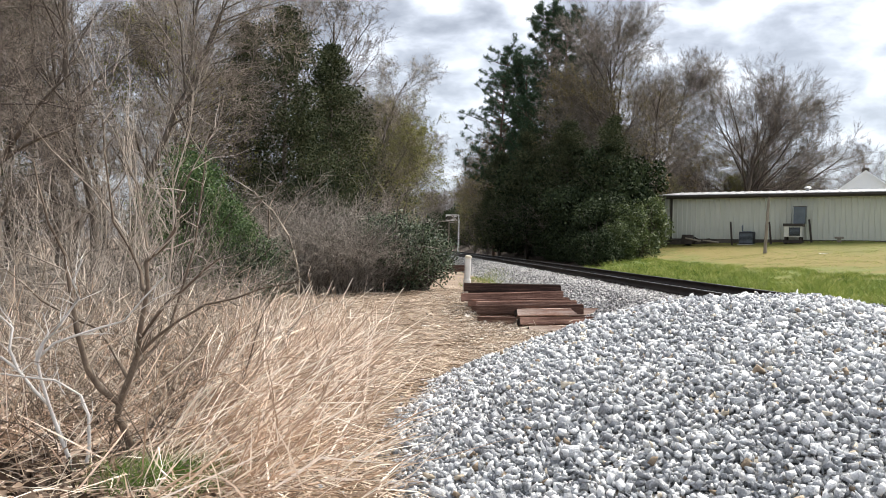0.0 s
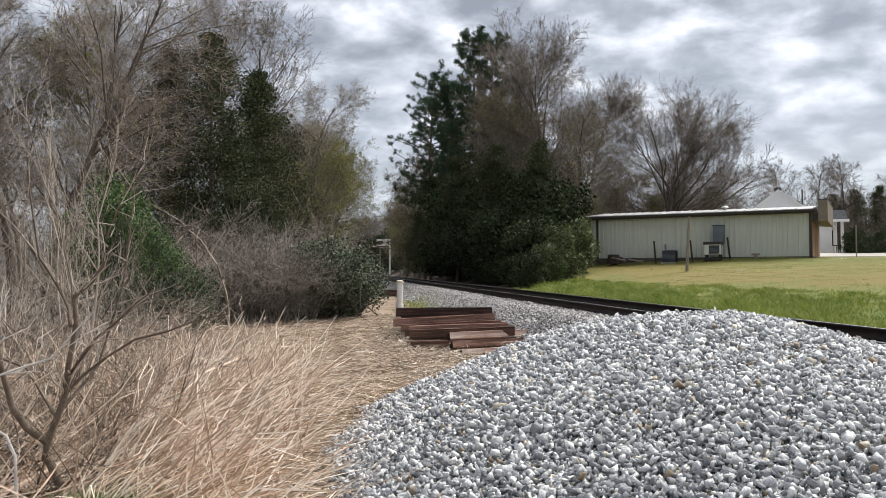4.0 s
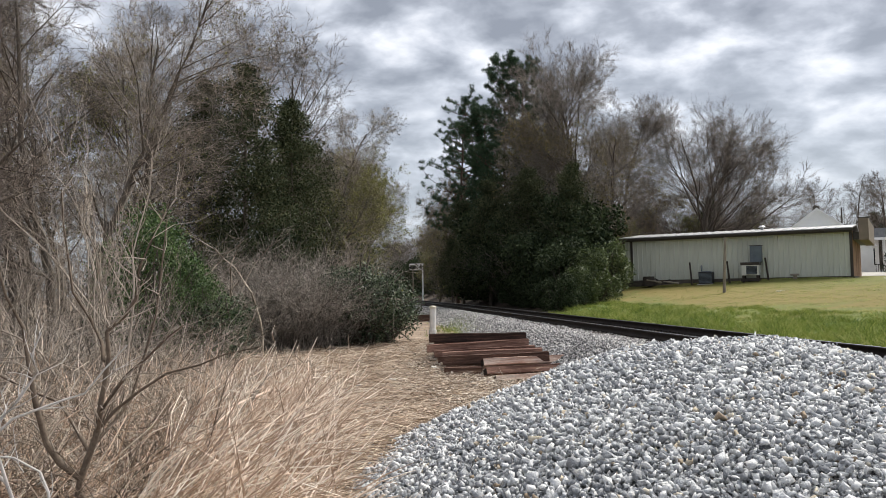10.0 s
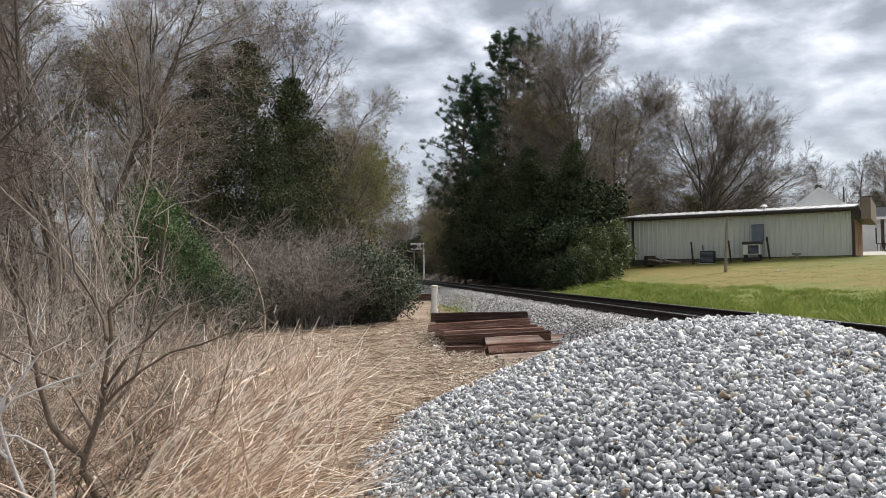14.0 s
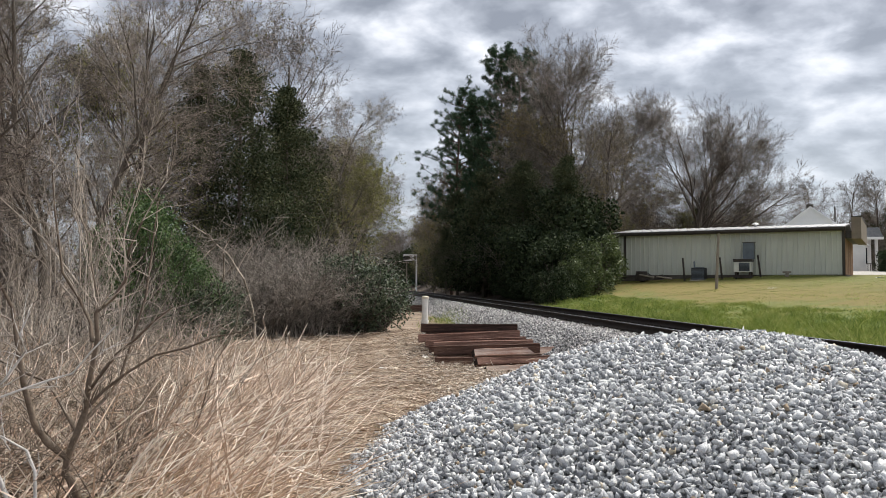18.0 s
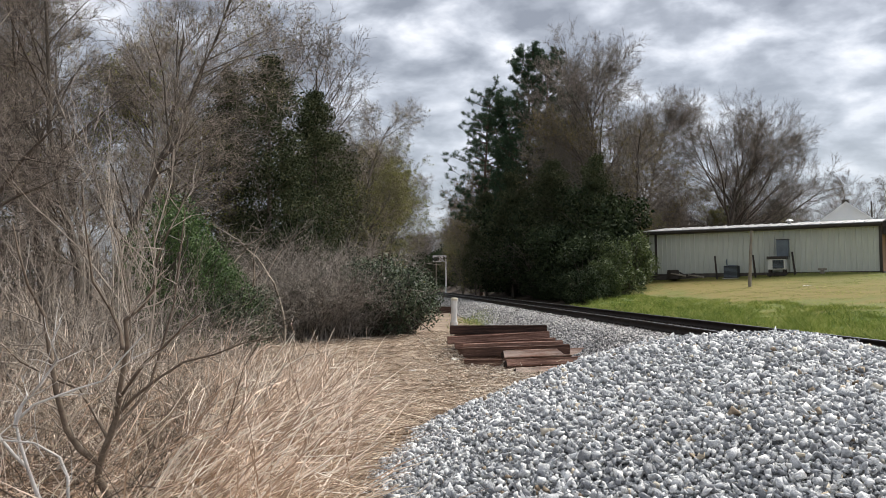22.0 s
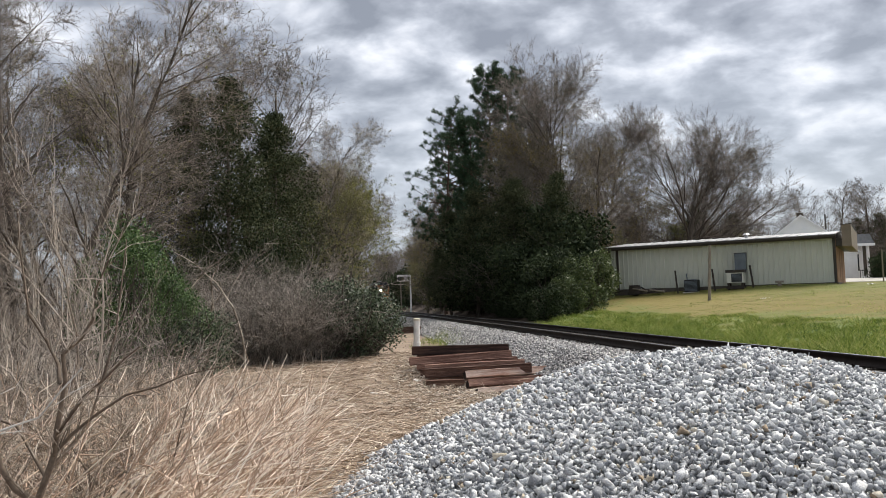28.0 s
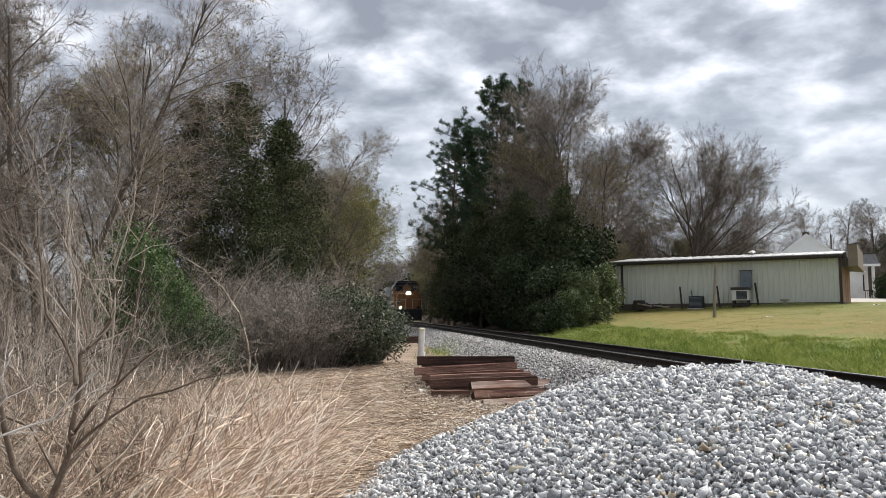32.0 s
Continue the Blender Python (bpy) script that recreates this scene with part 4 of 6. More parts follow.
def far_houses():
    h = tagged(new("gabled_house"), "pale blue-grey gabled house behind the metal building", "house")
    h.matrix_basis = pose(30.5, 70.2, 2.1, 0, 0, -22) @ Matrix.Scale(0.925, 4)
    part("wall", box(-4.6, 4.6, 0, 12, -0.2, 3.1), M["white_paint"], h)
    part("gable", prism([(-4.7, 3.1), (4.7, 3.1), (0, 6.7)], -0.05, 12), M["house_gable"], h, "pale blue-grey gable siding")
    bm = join(prism([(-4.95, 3.0), (-4.8, 2.98), (0.05, 6.70), (0, 6.82)], -0.25, 12.2), prism([(4.95, 3.0), (4.8, 2.98), (-0.05, 6.70), (0, 6.82)], -0.25, 12.2))
    part("roof", bm, M["house_gable"], h)
    part("chimney", box(-0.3, 0.3, 1.6, 2.2, 6.3, 7.15, 0.02), M["base_block"], h)
    part("vent_pipe", cyl((2.2, 2, 5.4), (2.2, 2, 6.9), 0.06, 0.06, 8), M["trim"], h)
    p = tagged(new("white_porch_house"), "white porch house with railings and grey roof", "house")
    p.matrix_basis = pose(35.9, 74, 2.35, 0, 0, -8)
    part("wall", box(-2.4, 2.2, 1.6, 9, -0.6, 3.6), M["white_paint"], p)
    part("roof", prism([(-3.0, 3.5), (2.6, 3.5), (2.2, 4.4), (-2.4, 4.4)], -0.4, 9.4), M["shingle"], p)
    part("fascia", box(-3.0, 2.6, -0.44, -0.40, 3.3, 3.54), M["white_paint"], p)
    part("porch_floor", box(-2.6, 2.3, -0.2, 1.6, -0.6, 0.25), M["slab"], p)
    for x in (-2.3, -0.8, 0.7, 2.1):
        part("porch_column", box(x - 0.11, x + 0.11, -0.1, 0.12, 0.25, 3.4), M["white_paint"], p)
    for k in range(20):
        part("baluster", box(-2.2 + k * 0.22, -2.16 + k * 0.22, -0.02, 0.02, 0.3, 1.05), M["trim"], p)
    part("handrail", box(-2.3, 2.1, -0.05, 0.05, 1.05, 1.12), M["trim"], p)
    for x in (-1.5, 0.0, 1.4):
        w = part("window", box(x - 0.5, x + 0.5, 1.55, 1.6, 1.0, 2.7), M["white_paint"], p)
        part("pane", box(x - 0.42, x + 0.42, 1.52, 1.546, 1.08, 2.62), M["glass"], w)
    tagged(new("pavement", None), "pale concrete driveway by the lawn", "driveway", kind="structure")
    bm = box(-6, 45, 0, 6.3, -0.35, 0.02)
    part("slab", bm, M["slab"], bpy.data.objects["pavement"], at=pose(28.5, 60.1, 2.24, 3.3, 0, 0))
    sp = tagged(new("street_sign_post"), "thin grey metal post by the driveway", "post")
    sp.matrix_basis = pose(30.6, 57.4, 1.9)
    part("shaft", cyl((0, 0, 0), (0, 0, 2.6), 0.05, 0.05, 8), M["pole_wood"], sp)


far_houses()


def crossing_signal():
    x0, y0 = -6.36, 106.0
    c = tagged(new("cantilever_signal"), "white cantilever crossing signal with a crossbuck over the road", "crossing signal")
    c.matrix_basis = pose(x0, y0, 0.3)
    part("mast", cyl((0, 0, 0), (0, 0, 5.1), 0.12, 0.10, 10), M["signal_white"], c, "white painted steel mast")
    part("boom", join(box(-1.75, 0.12, -0.06, 0.06, 4.92, 5.14), box(-1.75, 0.12, -0.05, 0.05, 4.26, 4.38), *[box(-1.7 + k * 0.85 - 0.04, -1.7 + k * 0.85 + 0.04, -0.05, 0.05, 4.36, 5.0) for k in range(3)]), M["signal_white"], c, "white truss arm")
    part("far_mast", cyl((-1.35, 0.6, 0), (-1.35, 0.6, 4.3), 0.07, 0.06, 8), M["pole_wood"], c, "thin grey steel mast")
    for s in (-1, 1):
        part("crossbuck_blade", box(-0.50, 0.50, -0.03, 0.03, -0.14, 0.14), M["signal_white"], c, at=pose(-0.62, -0.14, 4.68, 0, s * 52, 0))
    part("crossbuck_board", box(-0.98, -0.26, -0.09, -0.06, 4.38, 4.96), M["black"], c, "black board behind the crossbuck")
    for x in (-1.2, -1.6):
        lamp = part("lamp_hood", cyl((x, -0.12, 4.62), (x, -0.3, 4.62), 0.13, 0.13, 14), M["black"], c)
        part("backplate", cyl((x, -0.06, 4.62), (x, -0.12, 4.62), 0.17, 0.17, 16), M["black"], lamp)


crossing_signal()

# ---- trees ----


def grow(seed, height, radius, levels, rise=0.25, crown_from=0.3, spread_deg=55, taper=0.75, wander=0.16, lean=(0, 0), limb=0.42, forks=1, top_deg=None, fork_deg=None, fit=0.0):
    """Branch segments of a bare tree: start, end, radii and level. levels: for each order of branch, how many on its parent and how many segments."""
    rng = random.Random(seed)
    segs = []

    def shoot(p, d, length, r, level):
        n = levels[level][1]
        step = length / n
        pts = [p]
        for i in range(n):
            d = (d + Vector((rng.gauss(0, wander), rng.gauss(0, wander), rng.gauss(0, wander) + (rise * 0.25 if level else 0.0)))).normalized()
            q = p + d * step
            a, b = r * (1 - taper * i / n), r * (1 - taper * (i + 1) / n)
            segs.append((*p, *q, a, b, level))
            p = q
            pts.append(p)
        if level + 1 >= len(levels):
            return
        count = levels[level + 1][0]
        for k in range(count):
            f0 = crown_from if level == 0 else 0.18
            f = f0 + (1 - f0) * (k + rng.random()) / count
            i = min(int(f * n), n - 1)
            at = pts[i].lerp(pts[i + 1], f * n - i)
            axis = (pts[i + 1] - pts[i]).normalized()
            side = axis.cross(Vector((rng.gauss(0, 1), rng.gauss(0, 1), rng.gauss(0, 1)))).normalized()
            wide = spread_deg
            if level == 0 and top_deg is not None:
                wide = spread_deg + (top_deg - spread_deg) * (f - f0) / (1 - f0)
            elif level > 0 and fork_deg is not None:
                wide = fork_deg
            ang = radians(wide * rng.uniform(0.65, 1.2))
            nd = axis * math.cos(ang) + side * math.sin(ang)
            nd.z += rise * 0.5
            nd.normalize()
            if level == 0:
                ln = height * limb * (0.45 + 0.62 * math.sin(math.pi * (0.12 + 0.80 * max(0, f - f0) / (1 - f0)))) * rng.uniform(0.75, 1.2)
            else:
                ln = length * rng.uniform(0.38, 0.62) * (1.1 - 0.45 * f)
            shoot(at, nd, ln, max(r * (1 - taper * f) * rng.uniform(0.38, 0.6), 0.004), level + 1)

    for k in range(forks):
        a = rng.uniform(0, 6.28)
        d = Vector((lean[0], lean[1], 1)).normalized()
        if forks > 1:
            a = 6.28 * (k + rng.uniform(-0.25, 0.25)) / forks
            d = (d + Vector((math.cos(a), math.sin(a), 0)) * rng.uniform(0.12, 0.75)).normalized()
        shoot(Vector((0, 0, -0.15)), d, height, radius / forks**0.5, 0)
    segs = np.array(segs)
    if fit:
        segs[:, :8] *= fit / segs[:, 5].max()
    return segs


def tree_meshes(segs, thick_to=2, bark="bark", twig="twig", leaf=None, per_twig=0, leaf_size=0.06, seed=0, least=0.006, leaf_from=3, spray=0, spray_len=0.6):
    """Trunk and limbs as one mesh, twigs and buds as another."""
    rng = np.random.default_rng(seed)
    lv = segs[:, 8]
    big = segs[lv <= thick_to]
    fine = segs[lv > thick_to]
    v, f = tubes(big[:, :3], big[:, 3:6], big[:, 6], big[:, 7], 6)
    trunk = from_arrays("trunk", v, f, M[bark], smooth=True)
    v, f = tubes(fine[:, :3], fine[:, 3:6], np.maximum(fine[:, 6], least), np.maximum(fine[:, 7], least * 0.6), 3)
    if spray:
        # fine end twigs fanning out along the last branches
        src = np.repeat(segs[lv >= lv.max() - 0.5], spray, axis=0)
        b = src[:, :3] + (src[:, 3:6] - src[:, :3]) * rng.random((len(src), 1))
        d = src[:, 3:6] - src[:, :3]
        d = d / (np.linalg.norm(d, axis=1, keepdims=True) + 1e-9) + rng.normal(0, 0.55, d.shape) + [0, 0, 0.2]
        d /= np.linalg.norm(d, axis=1, keepdims=True)
        L = spray_len * rng.uniform(0.4, 1.2, (len(src), 1))
        v, f = merge((v, f), tubes(b, b + d * L, np.full(len(src), least * 0.6), np.full(len(src), least * 0.35), 3))
    nt = len(f)
    if leaf and per_twig:
        src = segs[lv >= leaf_from]
        k = rng.poisson(per_twig, len(src)) if per_twig < 1 else np.full(len(src), int(per_twig))
        src = np.repeat(src, k, axis=0)
        c = src[:, :3] + (src[:, 3:6] - src[:, :3]) * rng.random((len(src), 1)) + rng.normal(0, leaf_size * 0.9, (len(src), 3))
        v, f = merge((v, f), leaves(c, leaf_size * rng.uniform(0.6, 1.3, len(c)), rng))
    crown = from_arrays("crown", v, f, M[twig])
    if leaf and per_twig:
        crown.materials.append(M[leaf])
        idx = np.zeros(len(f), np.int32)
        idx[nt:] = 1
        crown.polygons.foreach_set("material_index", idx)
    return trunk, crown


def tree(name, meshes, label, category="tree", group=""):
    t = tagged(new(name), label, category, group)
    part("trunk", meshes[0], None, t)
    part("crown", meshes[1], None, t)
    return t


def standing(ob, places):
    """First place for the thing itself, copies on the rest: x, y, turn, size."""
    for i, (x, y, turn, size) in enumerate(places):
        m = pose(x, y, float(ground_z(x, y)), 0, 0, turn)
        if i == 0:
            ob.matrix_basis = m @ Matrix.Scale(size, 4)
        else:
            c = copy_thing(ob, m)
            c.scale = (size, size, size)


def oval_leaves(rng, n, centre, radii, size, shell=0.55, lumps=14, flat=0.0):
    """Leaves massed in lumps inside an uneven rounded form."""
    centre, radii = np.array(centre, float), np.array(radii, float)
    d = rng.normal(size=(lumps, 3))
    d /= np.linalg.norm(d, axis=1, keepdims=True)
    core = d * rng.uniform(shell, 1.0, (lumps, 1)) * radii
    core[:, 2] = np.maximum(core[:, 2], -radii[2] * 0.85)
    pick = rng.integers(0, lumps, n)
    q = rng.normal(size=(n, 3))
    q /= np.linalg.norm(q, axis=1, keepdims=True)
    lump = rng.uniform(0.28, 0.55, lumps)[pick][:, None]
    p = centre + core[pick] + q * lump * radii * rng.uniform(0.55, 1.08, (n, 1))
    return leaves(p, size * rng.uniform(0.6, 1.35, n), rng, flat=flat), core + centre


def shrub_meshes(seed, radii, n, size, leaf="privet", lumps=16, shell=0.5, stems=26):
    rng = np.random.default_rng(seed)
    (v, f), cores = oval_leaves(rng, n, (0, 0, radii[2] * 0.95), radii, size, shell, lumps)
    v[:, 2] = np.maximum(v[:, 2], 0.02 + 0.1 * rng.random(len(v)))
    crown = from_arrays("crown", v, f, M[leaf])
    p0, p1 = [], []
    for i in range(stems):
        c = cores[i % len(cores)]
        b = np.array([rng.normal(0, radii[0] * 0.2), rng.normal(0, radii[1] * 0.2), -0.1])
        mid = b + (c - b) * 0.55 + rng.normal(0, 0.15, 3)
        p0 += [b, mid, mid]
        p1 += [mid, c, c + rng.normal(0, 0.5, 3)]
    k = len(p0)
    v, f = tubes(p0, p1, np.full(k, 0.03), np.full(k, 0.014), 4)
    return from_arrays("woody_base", v, f, M["bark"]), crown


def shrub(name, meshes, label, group=""):
    t = tagged(new(name), label, "shrub", group)
    part("woody_base", meshes[0], None, t)
    part("crown", meshes[1], None, t)
    return t


def pine_meshes(seed, height, crown_from=0.42, reach=2.6, tuft=0.34, needles=16, leaf="needle"):
    rng = random.Random(seed)
    nr = np.random.default_rng(seed)
    segs = []
    p = Vector((0, 0, -0.1))
    n = 14
    pts = [p]
    for i in range(n):
        q = p + Vector((rng.gauss(0, 0.10), rng.gauss(0, 0.10), height / n))
        segs.append((*p, *q, 0.24 * (1 - 0.85 * i / n), 0.24 * (1 - 0.85 * (i + 1) / n), 0))
        p = q
        pts.append(p)
    tips = []
    z = crown_from
    while z < 1.0:
        i = min(int(z * n), n - 1)
        at = pts[i].lerp(pts[i + 1], z * n - i)
        for k in range(rng.choice((3, 4, 5))):
            a = rng.uniform(0, 6.28)
            ln = reach * (1.15 - 0.8 * (z - crown_from) / (1 - crown_from)) * rng.uniform(0.45, 1.15)
            d = Vector((math.cos(a), math.sin(a), rng.uniform(-0.1, 0.45))).normalized()
            b = at
            m = 4
            for j in range(m):
                d = (d + Vector((rng.gauss(0, 0.15), rng.gauss(0, 0.15), 0.10))).normalized()
                e = b + d * ln / m
                segs.append((*b, *e, 0.05 * (1 - 0.7 * j / m), 0.05 * (1 - 0.7 * (j + 1) / m), 1))
                if j >= 1:
                    for w in range(4):
                        dd = (d + Vector((rng.gauss(0, 0.8), rng.gauss(0, 0.8), rng.gauss(0.25, 0.5)))).normalized()
                        t = e + dd * rng.uniform(0.15, 0.55)
                        segs.append((*e, *t, 0.016, 0.01, 2))
                        tips.append(t)
                b = e
            tips.append(b)
        z += rng.uniform(0.018, 0.035)
    segs = np.array(segs)
    v, f = tubes(segs[:, :3], segs[:, 3:6], segs[:, 6], segs[:, 7], 5)
    trunk = from_arrays("trunk", v, f, M["pine_bark"], smooth=True)
    t = np.repeat(np.array([q[:] for q in tips]), needles, axis=0)
    d = nr.normal(size=t.shape) + [0, 0, 0.35]
    d /= np.linalg.norm(d, axis=1, keepdims=True)
    v, f = blades(t + nr.normal(0, 0.06, t.shape), t + d * tuft * nr.uniform(0.6, 1.1, (len(t), 1)), np.full(len(t), 0.032), nr)
    return trunk, from_arrays("crown", v, f, M[leaf])


def cedar_meshes(seed, height, reach, leaf="cedar", n=9000, size=0.16):
    """A dense dark evergreen: limbs all the way up, with sprays along them."""
    rng = random.Random(seed)
    nr = np.random.default_rng(seed)
    segs, spots = [(0, 0, -0.1, 0, 0, height, 0.2, 0.03, 0)], []
    z = 0.12
    while z < 0.98:
        a = rng.uniform(0, 6.28)
        ln = reach * (1 - z) ** 0.6 * rng.uniform(0.5, 1.15)
        b = Vector((0, 0, z * height))
        d = Vector((math.cos(a), math.sin(a), rng.uniform(-0.05, 0.5))).normalized()
        for j in range(3):
            e = b + d * ln / 3
            segs.append((*b, *e, 0.04, 0.015, 1))
            spots.append((e, 0.25 + ln * 0.16))
            d = (d + Vector((rng.gauss(0, 0.2), rng.gauss(0, 0.2), rng.gauss(0.05, 0.2)))).normalized()
            b = e
        z += rng.uniform(0.006, 0.018)
    segs = np.array(segs)
    v, f = tubes(segs[:, :3], segs[:, 3:6], segs[:, 6], segs[:, 7], 5)
    trunk = from_arrays("trunk", v, f, M["bark"], smooth=True)
    c = np.array([q[:] for q, _ in spots])
    w = np.array([q for _, q in spots])
    k = nr.integers(0, len(c), n)
    p = c[k] + nr.normal(size=(n, 3)) * w[k][:, None] * [0.75, 0.75, 0.5]
    v, f = leaves(p, size * nr.uniform(0.6, 1.3, n), nr, long=2.2)
    return trunk, from_arrays("crown", v, f, M[leaf])


def woods():
    # templates
    fine = ((1, 12), (26, 7), (9, 4), (7, 2), (5, 1))
    bare = [
        tree_meshes(grow(31, 18, 0.24, ((1, 12), (38, 7), (9, 4), (7, 2), (4, 1)), 0.05, 0.18, 62, wander=0.05, limb=0.33, top_deg=34, fork_deg=42, fit=20), 1, "bark", "twig_bare", seed=1, least=0.010, spray=2, spray_len=0.6),
        tree_meshes(grow(32, 14, 0.20, ((1, 10), (18, 6), (8, 4), (7, 2), (4, 1)), 0.06, 0.2, 66, wander=0.07, limb=0.31, top_deg=30, fork_deg=45, fit=16), 1, "bark", "twig_dark", seed=2, least=0.009, spray=1, spray_len=0.5),
    ]
    bud = [
        tree_meshes(grow(41, 13, 0.14, fine, 0.06, 0.14, 70, wander=0.08, limb=0.27, top_deg=30, fork_deg=46, fit=15), 1, "bark", "twig_red", "olive", 0.25, 0.06, 3, 0.006, 4, 1, 0.45),
        tree_meshes(grow(42, 13, 0.14, fine, 0.06, 0.2, 64, wander=0.08, limb=0.26, top_deg=30, fork_deg=46, fit=15, lean=(0.04, 0)), 1, "bark", "twig_red", "olive", 0.08, 0.06, 4, 0.006, 4, 1, 0.45),
    ]
    rusty = tree_meshes(grow(51, 12, 0.13, fine, 0.05, 0.12, 68, wander=0.07, limb=0.38, top_deg=30, fork_deg=44, fit=14), 1, "bark", "twig_dark", "rust_leaf", 0.9, 0.085, 5, 0.008, 4, 1, 0.45)
    limey = tree_meshes(grow(52, 10, 0.11, fine, 0.05, 0.06, 74, wander=0.08, limb=0.35, top_deg=30, fork_deg=46, fit=12), 1, "bark", "twig_dark", "lime", 2, 0.062, 6, 0.006, 4, 1, 0.4)
    broad = tree_meshes(grow(64, 9.5, 0.42, ((1, 9), (27, 10), (11, 5), (8, 3), (5, 1)), 0.07, 0.12, 80, wander=0.085, limb=1.05, top_deg=16, fork_deg=38, fit=19.3), 1, "bark", "twig_dark", seed=7, least=0.0115, spray=2, spray_len=0.75)
    pines = [pine_meshes(71, 20.5, 0.34, 5.1, needles=18, tuft=0.36), pine_meshes(72, 20, 0.26, 3.8, needles=24, tuft=0.38)]
    cedars = [cedar_meshes(81, 15, 4.6, n=31000, size=0.078), cedar_meshes(82, 11, 3.9, n=22000, size=0.078)]

    # east of the track
    standing(tree("pine_tree", pines[0], "tall pine with open dark green tufted crown", "tree", "pines beyond the track"), [(-1.2, 80, 0, 1.0), (1.0, 86, 130, 0.95)])
    standing(tree("pine_tree", pines[1], "tall dark pine behind bare trees", "tree", "pines beyond the track"), [(3.4, 74, 40, 1.06), (5.4, 74, 220, 1.06), (2.2, 78, 300, 0.9), (7.0, 76, 100, 0.9)])
    standing(tree("bare_tree", bare[0], "tall bare grey tree with fine twigs", "tree", "bare trees beyond the track"), [(8.5, 60, 0, 1.0), (14.8, 77, 290, 0.92), (30, 92, 40, 0.66)])
    standing(tree("bare_tree", bare[1], "bare brown tree with dense twigs", "tree", "bare trees beyond the track"), [(9.6, 67, 30, 1.1), (9.9, 58, 250, 0.8), (36, 96, 20, 0.72), (43, 100, 120, 0.8), (41, 86, 220, 0.7), (46.5, 88, 20, 0.75), (51, 86, 130, 0.7), (49, 94, 70, 0.7), (57, 100, 200, 0.75)])
    standing(tree("budding_tree", rusty, "slender tree with rusty brown spring buds", "tree", "budding trees beyond the track"), [(10.2, 59, 0, 0.95), (-2.0, 90, 100, 1.0), (14.5, 72, 60, 0.95), (16.5, 78, 10, 0.8), (18.0, 82, 200, 0.7), (28, 90, 260, 0.6)])
    standing(tree("broad_bare_tree", broad, "large spreading bare tree behind the metal building", "tree"), [(22.2, 77, 20, 1.0)])
    standing(tree("spring_tree", limey, "small tree with yellow-green new leaves", "tree", "spring trees beyond the track"), [(-3.6, 92, 0, 1.1), (-5.6, 118, 60, 0.8), (14.5, 70, 90, 0.55), (24, 82, 180, 0.6), (27.5, 80, 20, 0.6)])
    standing(tree("cedar_tree", cedars[1], "dark evergreen tree over the cutting", "tree", "evergreens beyond the track"), [(4.2, 56, 0, 0.85), (1.6, 63, 100, 0.9), (-0.6, 71, 200, 0.85), (7.0, 54, 290, 0.8), (5.0, 68, 20, 1.25), (7.8, 70, 170, 1.2), (-1.9, 85, 140, 0.62), (25.5, 84, 45, 0.8), (29.0, 83, 145, 0.7), (19, 84, 245, 0.7), (46.5, 92, 30, 0.7), (49.5, 93, 130, 0.75), (53, 94, 230, 0.8), (57, 96, 330, 0.8), (43.8, 95, 80, 0.6)])
    # far line where the track bends out of sight
    standing(tree("bare_tree", bare[0], "hazy bare tree at the far bend", "tree", "far trees"), [(-16, 170, 0, 0.6), (-24, 185, 80, 0.7), (-33, 200, 160, 0.8), (-9, 150, 240, 0.65), (-12, 146, 140, 0.55), (-6.5, 142, 40, 0.5), (-1.8, 104, 70, 0.6), (-13, 160, 10, 0.6), (-10.5, 155, 300, 0.55), (-20, 220, 30, 0.75)])
    # west of the track
    standing(tree("cedar_tree", cedars[0], "tall dense dark evergreen in the wood", "tree", "evergreens west of the track"), [(-9.9, 34.5, 0, 0.80), (-13.0, 38, 80, 0.82), (-8.6, 38, 200, 0.75)])
    standing(tree("cedar_tree", cedars[1], "dark evergreen with low limbs", "tree", "evergreens west of the track"), [(-9.3, 45, 30, 0.95), (-10.2, 55, 120, 1.0), (-11.2, 64, 210, 1.0), (-23.0, 35, 300, 1.15), (-11.8, 74, 60, 0.9)])
    standing(tree("budding_tree", bud[0], "thin tree with pale bark and olive buds", "tree", "budding trees west of the track"), [(-13.6, 33.5, 0, 0.95), (-9.9, 52, 20, 0.95), (-11.8, 72, 140, 0.95), (-20, 38, 10, 1.1)])
    standing(tree("budding_tree", bud[1], "thin grey tree with olive spring buds", "tree", "budding trees west of the track"), [(-13.0, 26, 0, 0.95), (-15.5, 27, 140, 1.0), (-9.4, 47, 60, 0.95), (-12.0, 41, 200, 1.05), (-12.5, 80, 10, 0.9), (-14.0, 95, 110, 0.95)])
    standing(tree("bare_tree", bare[1], "bare grey tree at the edge of the wood", "tree", "bare trees west of the track"), [(-9.9, 39.5, 0, 1.0), (-18.5, 33, 80, 0.95), (-17.0, 29, 90, 0.95), (-12.0, 66, 270, 0.95), (-14, 88, 60, 0.9), (-10.8, 43, 200, 1.0), (-9.7, 14.5, 120, 0.80), (-14.5, 27, 60, 0.9), (-12.9, 30.5, 310, 0.9)])
    standing(tree("spring_tree", limey, "yellow-green budding tree at the wood's edge", "tree", "spring trees west of the track"), [(-8.4, 51, 50, 1.05), (-13.4, 38.5, 170, 1.1), (-9.6, 60, 260, 1.0), (-10.2, 68, 20, 0.95), (-8.3, 45, 300, 0.75)])

    # understorey
    dark = [shrub_meshes(91, (2.6, 2.2, 2.4), 9000, 0.13), shrub_meshes(92, (2.0, 2.0, 1.7), 7000, 0.12)]
